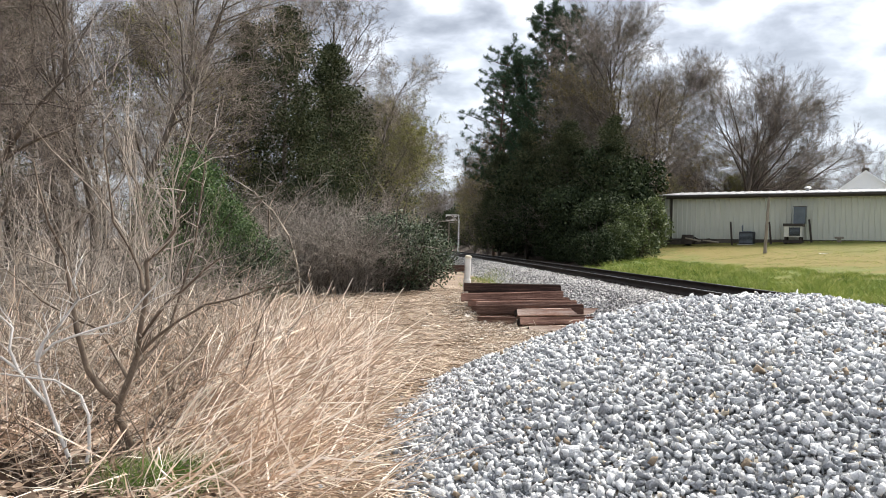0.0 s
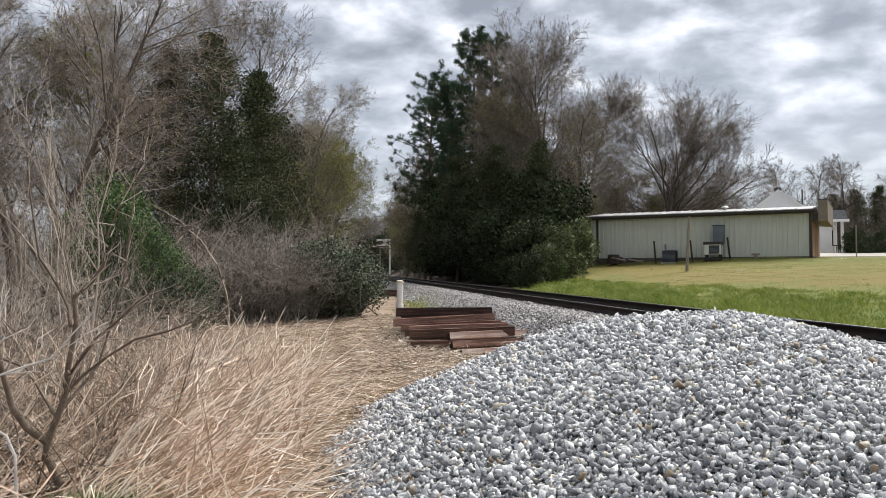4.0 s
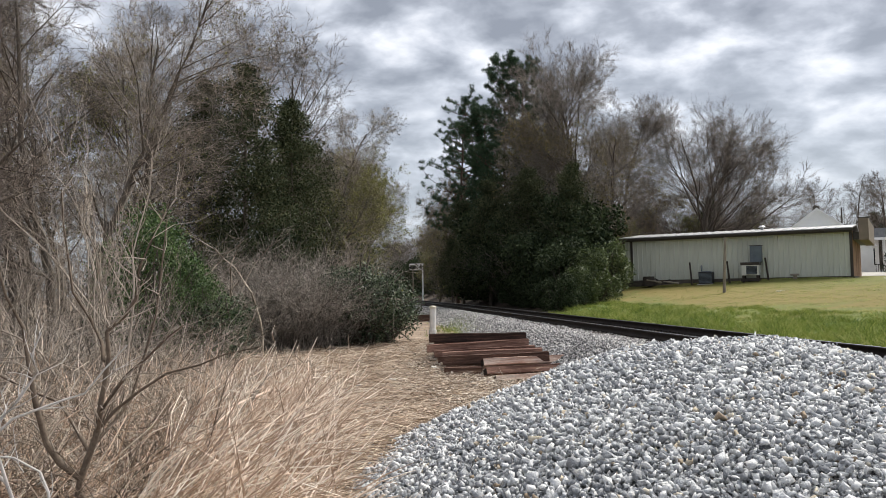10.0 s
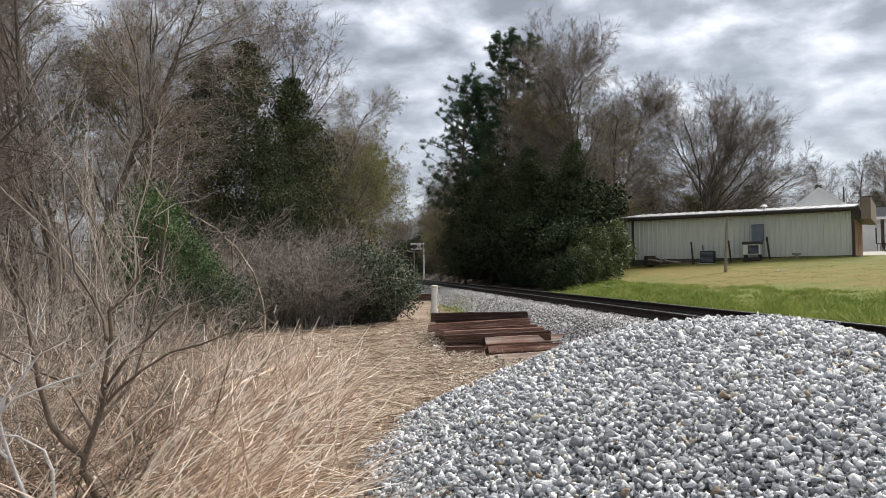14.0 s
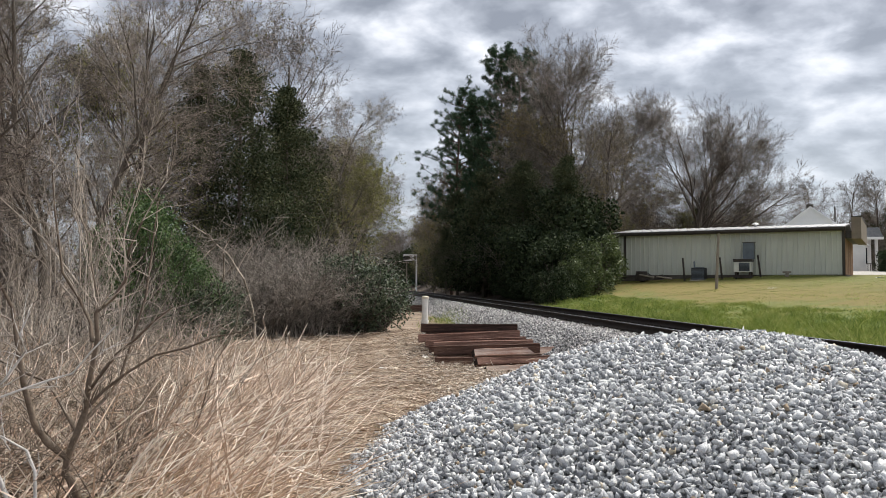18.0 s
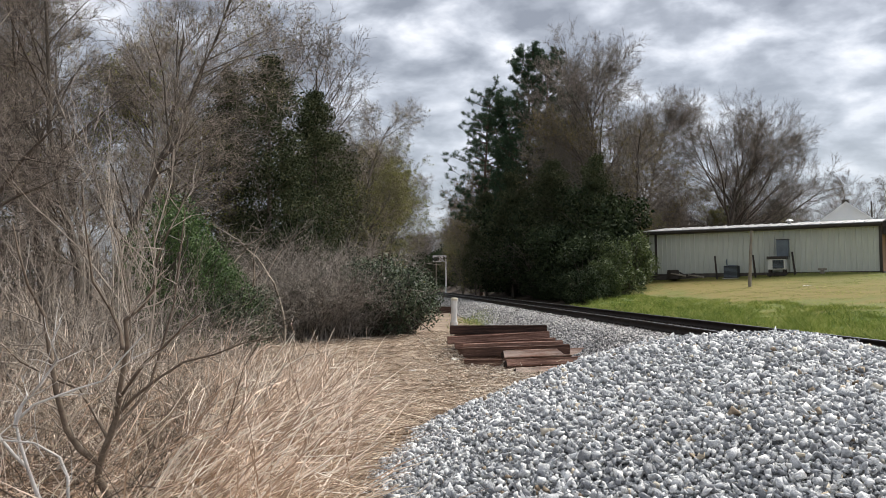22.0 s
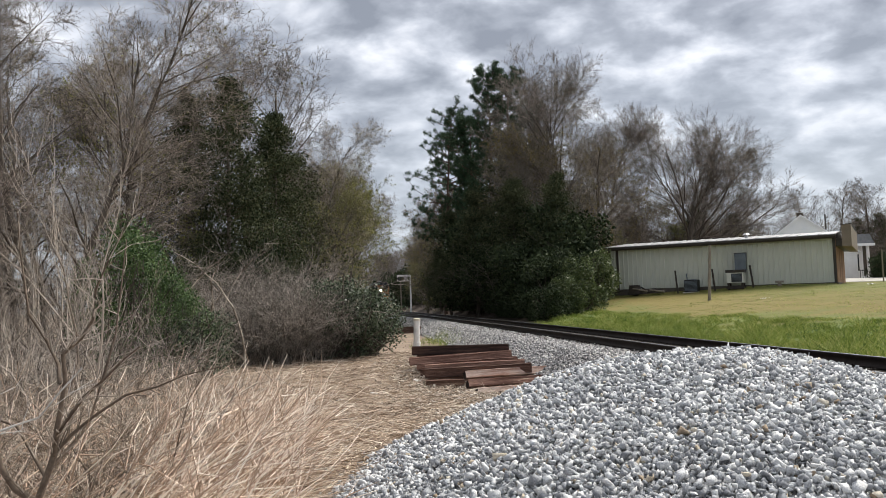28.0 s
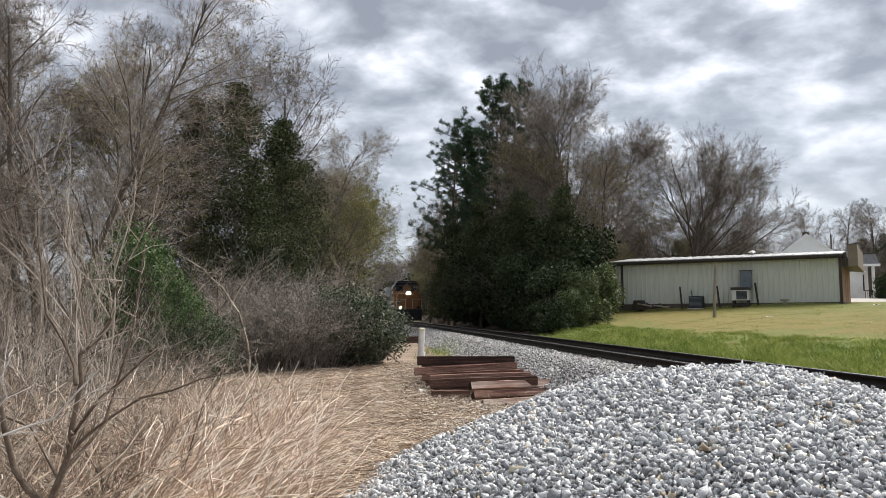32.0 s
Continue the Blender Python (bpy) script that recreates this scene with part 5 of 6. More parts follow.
    standing(shrub("evergreen_shrub", dark[0], "dark glossy evergreen shrub under the trees", "shrubs beyond the track"), [(5.3, 47.5, 0, 0.8), (4.6, 52, 80, 1.0), (3.3, 58, 160, 1.0), (1.9, 66, 200, 1.0), (0.6, 76, 20, 1.0), (7.6, 55, 240, 1.3), (4.8, 58, 300, 1.4), (1.6, 70, 10, 1.4), (-1.2, 90, 100, 1.0), (-3.4, 108, 50, 1.1), (3.0, 64, 70, 1.6), (-6.0, 122, 20, 1.2), (-8.0, 132, 120, 1.3), (-10.5, 140, 220, 1.3), (-5.5, 136, 300, 1.5)])
    standing(shrub("evergreen_shrub", dark[1], "rounded evergreen bush at the lawn's edge", "shrubs beyond the track"), [(4.9, 43.5, 90, 0.55), (4.6, 46, 30, 0.5), (4.0, 50, 200, 0.55), (3.2, 55, 280, 0.5), (35.7, 67.0, 20, 0.68), (38.2, 67.2, 140, 0.72), (40.8, 67.5, 70, 0.74), (43.6, 68, 10, 0.76)])
    lit = shrub_meshes(94, (1.6, 1.5, 1.9), 8000, 0.10, "lit_shrub", 20, 0.45)
    standing(shrub("privet_bush", lit, "yellow-green evergreen bush at the lawn's edge, leaves coloured as lit", "bushes by the lawn"), [(7.3, 46.8, 0, 0.85), (8.6, 50.3, 120, 0.95), (6.4, 45.0, 240, 0.62)])
    bush = shrub_meshes(93, (1.30, 1.25, 1.32), 9000, 0.06, "bush_leaf", 60, 0.55, 60)
    standing(shrub("evergreen_bush", bush, "dark glossy evergreen bush among bare brush", "glossy bushes"), [(-3.45, 25.7, 20, 0.96), (-4.5, 26.3, 140, 0.96), (-2.98, 26.2, 80, 0.82), (-6.5, 20.4, 200, 0.62)])
    standing(shrub("evergreen_shrub", dark[1], "dark evergreen shrub under the bare trees", "bushes west of the track"), [(-9.0, 36, 60, 1.3), (-8.2, 44, 60, 1.2), (-9.8, 54, 150, 1.3), (-11.8, 70, 20, 1.4)])
    ivy = shrub_meshes(95, (1.5, 1.3, 2.6), 5600, 0.08, "ivy", 30, 0.9)
    standing(shrub("ivy_mound", ivy, "bright green ivy climbing a dead trunk", "ivy in the wood"), [(-8.4, 21.0, 0, 0.66), (-7.4, 20.6, 120, 0.48), (-6.7, 20.2, 200, 0.38), (-9.1, 21.6, 60, 0.74)])


woods()


def brush(name, label, seed, n, region, height, spread_, twigmat, arch=0.5, radius=0.008, zfun=ground_z, split=5):
    """A tangle of thin bare stems: each arches over and carries side twigs."""
    rng = np.random.default_rng(seed)
    x, y = region(rng, n)
    keep = y < 400
    x, y = x[keep], y[keep]
    n = len(x)
    p = np.column_stack([x, y, zfun(x, y) - 0.05])
    a = rng.uniform(0, 2 * np.pi, n)
    h = height * rng.uniform(0.45, 1.15, n)
    d = np.column_stack([np.cos(a) * spread_, np.sin(a) * spread_, np.ones(n)]) * rng.uniform(0.8, 1.2, (n, 1))
    d /= np.linalg.norm(d, axis=1, keepdims=True)
    P0, P1, R0, R1 = [], [], [], []
    K = 6
    r = radius * rng.uniform(0.6, 1.5, n)
    for k in range(K):
        bend = np.column_stack([np.cos(a) * arch, np.sin(a) * arch, np.full(n, -arch * 0.55)]) * (k / K) * 0.5
        d2 = d + bend + rng.normal(0, 0.13, (n, 3))
        d2 /= np.linalg.norm(d2, axis=1, keepdims=True)
        q = p + d2 * (h / K)[:, None]
        P0.append(p)
        P1.append(q)
        R0.append(r * (1 - 0.7 * k / K))
        R1.append(r * (1 - 0.7 * (k + 1) / K))
        if k >= 1:
            for _ in range(split):
                t = rng.random((n, 1))
                b = p + (q - p) * t
                e = d2 * 0.6 + rng.normal(0, 0.62, (n, 3)) + [0, 0, 0.15]
                e /= np.linalg.norm(e, axis=1, keepdims=True)
                L = (h * rng.uniform(0.05, 0.17, n))[:, None]
                m = b + e * L
                P0.append(b)
                P1.append(m)
                R0.append(r * 0.45)
                R1.append(r * 0.3)
                e2 = e + rng.normal(0, 0.4, (n, 3))
                P0.append(m)
                P1.append(m + e2 * L * 0.7)
                R0.append(r * 0.3)
                R1.append(r * 0.2)
        d, p = d2, q
    v, f = tubes(np.concatenate(P0), np.concatenate(P1), np.concatenate(R0), np.concatenate(R1), 3)
    ob = new(name, from_arrays(name, v, f, M[twigmat]))
    return tagged(ob, label, "brush", kind="stuff")


def in_box(x0, x1, y0, y1):
    return lambda rng, n: (rng.uniform(x0, x1, n), rng.uniform(y0, y1, n))


def in_spot(cx, cy, rx, ry):
    def go(rng, n):
        a, r = rng.uniform(0, 2 * np.pi, n), np.sqrt(rng.random(n))
        return cx + rx * r * np.cos(a), cy + ry * r * np.sin(a)

    return go


def wood_edge(rng, n):
    y = rng.uniform(10, 25, n)
    x = -4.0 - 0.20 * (y - 8) - rng.gamma(1.6, 1.8, n)
    return x, y


brush("brush_heap", "grey tangled bare brush mound beside the track", 101, 760, in_spot(-5.7, 25.0, 1.8, 1.3), 2.65, 0.35, "brush_grey", 0.75, 0.010, split=6)
brush("bramble_thicket", "dense bare brown thicket at the wood's edge", 102, 420, wood_edge, 2.1, 0.4, "brush_grey", 0.6, 0.011, split=3)
def saplings():
    rng = random.Random(17)
    for i in range(4):
        m = tree_meshes(grow(140 + i, 5.8, 0.032, ((1, 9), (11, 5), (5, 3)), rise=0.55, crown_from=0.22, spread_deg=34, limb=0.26, wander=0.17, forks=1 + i % 2), 0, "grey_stem", "grey_stem", seed=i, least=0.005)
        places = []
        for k in range(9):
            y = rng.uniform(8.5, 20)
            x = -0.43 * y - rng.gammavariate(1.3, 1.3)
            places.append((x, y, rng.uniform(0, 360), rng.uniform(0.4, 0.78)))
        standing(tree("bare_sapling", m, "tall thin grey bare sapling in the thicket", "sapling", "saplings at the wood's edge"), places)


saplings()
brush("near_brambles", "thin pale bare stems among dry grass", 104, 800, lambda rng, n: ((lambda y: (-0.31 * y - rng.gamma(1.8, 0.95, n), y))(rng.uniform(5.6, 17, n))), 1.35, 0.55, "bark_pale", 0.7, 0.0065, split=3)


brush("far_woods", "distant bare woods behind the buildings", 105, 900, in_box(9, 82, 84, 112), 8.5, 0.35, "bark", 0.35, 0.035, split=7)
brush("wood_interior", "dense bare undergrowth deep in the wood", 106, 420, in_box(-36, -13, 28, 60), 5.5, 0.3, "twig_red", 0.3, 0.03, split=6)
brush("far_bend_woods", "hazy woods where the track bends away", 109, 420, in_box(-48, -9, 145, 225), 9.5, 0.35, "bark", 0.35, 0.07, split=6)
brush("dark_brambles", "thin dark brown bare stems in the straw", 111, 80, lambda rng, n: ((lambda y: (-0.40 * y - rng.gamma(1.5, 0.5, n), y))(rng.uniform(4.7, 9, n))), 1.25, 0.6, "sapling", 0.8, 0.006, split=4)
brush("pale_canes", "bleached bent canes rising from the straw", 112, 70, lambda rng, n: ((lambda y: (-0.17 * y - rng.gamma(1.5, 0.5, n), y))(rng.uniform(5.5, 10.5, n))), 1.1, 0.55, "straw", 0.25, 0.008, split=1)
brush("understorey_brush", "grey-brown bare brush under the evergreens", 110, 300, in_box(-11.5, -6.0, 27, 34), 4.4, 0.5, "brush_grey", 0.7, 0.014, split=6)
brush("cutting_scrub", "dark tangled scrub on the cutting bank", 107, 260, lambda rng, n: ((lambda y: (track_x(y) + rng.uniform(3.6, 8, n), y))(rng.uniform(54, 105, n))), 5.0, 0.5, "bark", 0.6, 0.02, split=6)
brush("wood_scrub", "grey scrub along the wood's edge", 108, 420, lambda rng, n: ((lambda y: (track_x(y) - rng.uniform(8.2, 11.4, n), y))(rng.uniform(31, 80, n))), 4.6, 0.3, "brush_grey", 0.6, 0.02, split=6)


def limbs_mesh(name, limbs, seed, material, twigs=5, twig_len=0.5, least=0.003, only_twigs=False):
    """Crooked limbs, each given by its points and its two radii, with random side twigs."""
    rng = random.Random(seed)
    P0, P1, R0, R1 = [], [], [], []
    for pts, ra, rb in limbs:
        pts = [Vector(p) for p in pts]
        n = len(pts) - 1
        for i in range(n):
            m = pts[i].lerp(pts[i + 1], 0.5) + Vector((rng.gauss(0, 0.02), rng.gauss(0, 0.03), rng.gauss(0, 0.02)))
            for k, (a, b) in enumerate(((pts[i], m), (m, pts[i + 1]))):
                u0, u1 = (2 * i + k) / (2 * n), (2 * i + k + 1) / (2 * n)
                if not only_twigs:
                    P0.append(a)
                    P1.append(b)
                    R0.append(ra + (rb - ra) * u0)
                    R1.append(ra + (rb - ra) * u1)
                for _ in range(twigs if rng.random() < 0.6 else twigs // 2):
                    d = ((b - a).normalized() * 0.8 + Vector((rng.gauss(0, 0.7), rng.gauss(0, 0.7), rng.gauss(0.35, 0.45)))).normalized()
                    p = a.lerp(b, rng.random())
                    ln = twig_len * rng.uniform(0.3, 1.1) * (0.4 + 0.6 * u1)
                    r = max((ra + (rb - ra) * u0) * 0.4, least)
                    for j in range(3):
                        q = p + d * ln / 3
                        P0.append(p)
                        P1.append(q)
                        R0.append(r * (1 - 0.25 * j))
                        R1.append(r * (0.75 - 0.25 * j))
                        d = (d + Vector((rng.gauss(0, 0.22), rng.gauss(0, 0.22), rng.gauss(0.08, 0.2)))).normalized()
                        p = q
    v, f = tubes([p[:] for p in P0], [p[:] for p in P1], R0, R1, 6)
    return from_arrays(name, v, f, M[material], smooth=True)


def foreground():
    # forked sapling: stem, then the limbs that leave it
    s = tagged(new("sapling"), "slender leafless sapling with forked brown stem", "sapling")
    s.matrix_basis = pose(-2.62, 5.3, -0.02)
    part("stem", limbs_mesh("stem", [([(0, 0, -0.05), (-0.03, 0, 0.28), (-0.05, 0, 0.42), (0.06, 0, 0.72), (0.09, 0.02, 1.0), (0.12, 0, 1.4)], 0.032, 0.013)], 1, "sapling", 0), None, s)
    for k, (pts, ra) in enumerate((
        ([(-0.05, 0, 0.42), (-0.26, -0.05, 0.66), (-0.36, -0.1, 1.2), (-0.52, -0.1, 1.65), (-0.7, 0, 2.1)], 0.026),
        ([(0.06, 0, 0.72), (0.20, -0.1, 0.98), (0.45, -0.15, 1.22), (0.72, -0.2, 1.44)], 0.018),
        ([(0.07, 0, 0.75), (0.3, 0.1, 0.98), (0.7, 0.15, 1.15), (1.12, 0.2, 1.27)], 0.014),
        ([(0.12, 0, 1.4), (0.3, 0.05, 1.62), (0.42, 0, 2.0), (0.62, 0.05, 2.4)], 0.015),
        ([(0.10, 0, 1.2), (-0.05, 0.1, 1.5), (-0.2, 0.1, 1.9), (-0.28, 0.15, 2.4)], 0.014),
        ([(0.0, 0, 0.6), (-0.3, 0.2, 0.9), (-0.75, 0.2, 1.1), (-1.1, 0.25, 1.35)], 0.014),
        ([(0.05, 0, 0.66), (0.18, 0.25, 0.9), (0.3, 0.4, 1.5), (0.34, 0.5, 2.2)], 0.014),
    )):
        part("limb", limbs_mesh("limb", [(pts, ra, 0.004)], 10 + k, "sapling", 0), None, s)
        tagged(part("twig_spray", limbs_mesh("twig_spray", [(pts, ra, 0.004)], 10 + k, "grey_stem", 4, 0.62, only_twigs=True), None, s), kind="stuff")
    d = tagged(new("dead_bush"), "bleached white dead branching bush", "dead bush")
    d.matrix_basis = pose(-2.85, 5.0, 0.0)
    for k, (pts, ra) in enumerate((
        ([(0.05, 0, -0.03), (-0.12, -0.05, 0.45), (-0.18, -0.1, 0.8), (-0.14, -0.1, 1.05)], 0.014),
        ([(-0.12, -0.05, 0.45), (-0.3, -0.1, 0.68), (-0.55, -0.15, 0.78), (-0.9, -0.2, 0.84)], 0.011),
        ([(0.1, 0, 0.0), (0.12, 0, 0.38), (-0.05, -0.1, 0.62), (-0.5, -0.1, 0.66)], 0.012),
        ([(-0.18, -0.1, 0.72), (-0.02, -0.1, 0.98), (0.1, -0.1, 1.15), (0.12, -0.1, 1.4)], 0.012),
        ([(-0.18, -0.1, 0.75), (0.1, -0.05, 0.92), (0.35, 0, 1.0), (0.6, 0.05, 1.3)], 0.010),
        ([(-0.3, -0.1, 0.68), (-0.34, -0.1, 0.95), (-0.45, -0.1, 1.2)], 0.010),
    )):
        part("branch", limbs_mesh("branch", [(pts, ra, 0.005)], 30 + k, "bleached", 0), None, d)
        tagged(part("twig_spray", limbs_mesh("twig_spray", [(pts, ra, 0.005)], 30 + k, "bleached", 2, 0.4, only_twigs=True), None, d), kind="stuff")
    # long bent stems under the trees
    rng = random.Random(19)
    for k in range(14):
        x, y = rng.uniform(-9.6, -5.6), rng.uniform(21.5, 28)
        b = tagged(new("bent_stem"), "pale curved bare stem arching out of the wood", "sapling", "bent stems at the wood's edge")
        b.matrix_basis = pose(x, y, float(ground_z(x, y)), 0, 0, rng.uniform(-60, 60))
        L, w = rng.uniform(3.0, 5.5), rng.choice((-1, 1)) * rng.uniform(0.15, 0.5)
        part("stem", limbs_mesh("stem", [([(w * L * u * u, 0.1 * math.sin(5 * u), L * (u - 0.32 * u * u) - 0.05) for u in (0, 0.2, 0.4, 0.6, 0.8, 1.0)], 0.035, 0.008)], 200 + k, "bark_pale", 2, 0.7), None, b)
    pl = tagged(new("fallen_pole"), "long pale peeled pole leaning through the straw", "stick")
    pl.matrix_basis = pose(-2.95, 5.1, 0.06)
    part("shaft", limbs_mesh("shaft", [([(0, 0, 0), (0.35, 0.9, 0.2), (0.65, 1.7, 0.38), (0.95, 2.6, 0.62)], 0.018, 0.011)], 77, "straw", 0), None, pl)
    # fallen pale sticks in the straw
    rng = random.Random(7)
    for k in range(9):
        x, y = rng.uniform(-3.6, -1.2), rng.uniform(4.6, 9.5)
        st = tagged(new("fallen_stick"), "pale dry stick lying across the straw", "stick", "sticks in the straw")
        st.matrix_basis = pose(x, y, float(ground_z(x, y)) + 0.04, 0, rng.uniform(-28, 5), rng.uniform(35, 80))
        L = rng.uniform(0.5, 1.2)
        part("shaft", limbs_mesh("shaft", [([(0, 0, 0), (L * 0.5, 0.04, 0.03), (L, 0, 0.02)], 0.007, 0.004)], 50 + k, "straw", 0), None, st)


foreground()


def dry_grass():
    rng = np.random.default_rng(301)
    # standing stalks in clumps that lean towards the track
    k = 150
    cx = -1.3 - rng.gamma(2.2, 0.8, k)
    cy = rng.uniform(4.4, 14, k)
    cx -= 0.18 * (cy - 6).clip(0)
    la, lt = rng.normal(0.4, 0.8, k), rng.normal(-0.1, 0.7, k)
    n = 6500
    c = rng.integers(0, k, n)
    x, y = cx[c] + rng.normal(0, 0.3, n), cy[c] + rng.normal(0, 0.3, n)
    b = np.column_stack([x, y, ground_z(x, y)])
    L = rng.uniform(0.25, 1.0, n) * rng.uniform(0.7, 1.3, k)[c]
    d = np.column_stack([la[c] * 0.7 + rng.normal(0.25, 0.65, n), lt[c] + rng.normal(0, 0.6, n), rng.uniform(0.1, 0.9, n)])
    d /= np.linalg.norm(d, axis=1, keepdims=True)
    v1 = blades(b, b + d * L[:, None], rng.uniform(0.006, 0.016, n), rng)
    # long bent canes, thrown over together towards the track
    k = 60
    cx, cy = -1.55 - rng.gamma(2.0, 0.75, k), rng.uniform(4.9, 11.5, k)
    cx -= 0.17 * (cy - 6).clip(0)
    way = np.column_stack([rng.normal(0.75, 0.45, k), rng.normal(0.15, 0.5, k), rng.uniform(0.35, 1.0, k)])
    n = 2200
    c = rng.integers(0, k, n)
    x, y = cx[c] + rng.normal(0, 0.28, n), np.maximum(cy[c] + rng.normal(0, 0.3, n), 4.9)
    b = np.column_stack([x, y, ground_z(x, y) - 0.02])
    d = way[c] + rng.normal(0, 0.28, (n, 3))
    d[:, 1] = np.where(y < 5.7, np.abs(d[:, 1]), d[:, 1])
    d[:, 2] = np.abs(d[:, 2]) + 0.08
    d /= np.linalg.norm(d, axis=1, keepdims=True)
    L = rng.uniform(0.5, 1.35, n)[:, None]
    m = b + d * L * 0.5
    e = m + (d + rng.normal(0, 0.12, (n, 3)) - [0, 0, 0.12]) * L * 0.3
    g = e + (d + rng.normal(0, 0.30, (n, 3)) - [0, 0, 0.30]) * L * 0.25
    r = rng.uniform(0.0035, 0.0078, n)
    v3 = tubes(np.concatenate([b, m, e]), np.concatenate([m, e, g]), np.concatenate([r, r * 0.85, r * 0.7]), np.concatenate([r * 0.85, r * 0.7, r * 0.4]), 4)
    tagged(new("straw_canes", from_arrays("straw_canes", *v3, M["cane"])), "thick pale straw canes thrown over towards the track", "grass", kind="stuff")
    tagged(new("dry_grass", from_arrays("dry_grass", *v1, M["straw"])), "tall dry straw-coloured grass leaning over", "grass", kind="stuff")
    # flattened thatch
    n = 80000
    y = 3.4 + 24 * rng.random(n) ** 1.6
    x = rng.uniform(-6, 2.2, n) - 0.06 * (y - 6)
    keep = (mound_z(x, y) < 0.03) & (x < track_x(y) - 3.1) & (rng.random(n) < np.clip(1.15 - 0.045 * (y - 8) - 0.25 * np.maximum(x + 0.6, 0), 0.05, 1) * np.clip(1.0 - 0.5 * (-1.8 - x - 0.1 * (y - 5)), 0.25, 1))
    x, y = x[keep], y[keep]
    n = len(x)
    b = np.column_stack([x, y, ground_z(x, y) + rng.exponential(0.025, n)])
    a = rng.normal(0.15, 0.9, n) + np.pi * (rng.random(n) < 0.5)
    L = rng.uniform(0.12, 0.55, n)
    d = np.column_stack([np.cos(a), np.sin(a), rng.normal(0.05, 0.12, n)])
    v2 = blades(b, b + d * L[:, None], rng.uniform(0.004, 0.010, n), rng)
    v2[0][:, 2] = np.maximum(v2[0][:, 2], ground_z(v2[0][:, 0], v2[0][:, 1]) - 0.01)
    tagged(new("thatch", from_arrays("thatch", *v2, M["thatch"])), "flattened dry grass and straw on the ground", "grass", kind="stuff")
    # leaf litter
    n = 5000
    y = 3.4 + 40 * rng.random(n) ** 1.5
    x = rng.uniform(-9, 2.5, n) - 0.07 * (y - 6)
    keep = (mound_z(x, y) < 0.0) & (x < track_x(y) - 2.9)
    x, y = x[keep], y[keep]
    c = np.column_stack([x, y, ground_z(x, y) + 0.015])
    tagged(new("fallen_leaves", from_arrays("fallen_leaves", *leaves(c, rng.uniform(0.012, 0.032, len(x)), rng, flat=0.9), M["leaf_dead"])), "dead brown leaves scattered on the ground", "leaves", kind="stuff")


dry_grass()


def leaf_mould():
    rng = np.random.default_rng(303)
    n = 34000
    y = 3.6 + 20 * rng.random(n) ** 1.4
    x = -0.30 * y - 0.7 - rng.gamma(1.6, 1.3, n) + 0.5 * np.sin(y * 1.7)
    c = np.column_stack([x, y, ground_z(x, y) + 0.012 + rng.exponential(0.02, n)])
    tagged(new("leaf_mould", from_arrays("leaf_mould", *leaves(c, rng.uniform(0.025, 0.065, n), rng, flat=0.6), M["mould"])), "dark rotting leaves under the thicket", "leaves", kind="stuff")


leaf_mould()


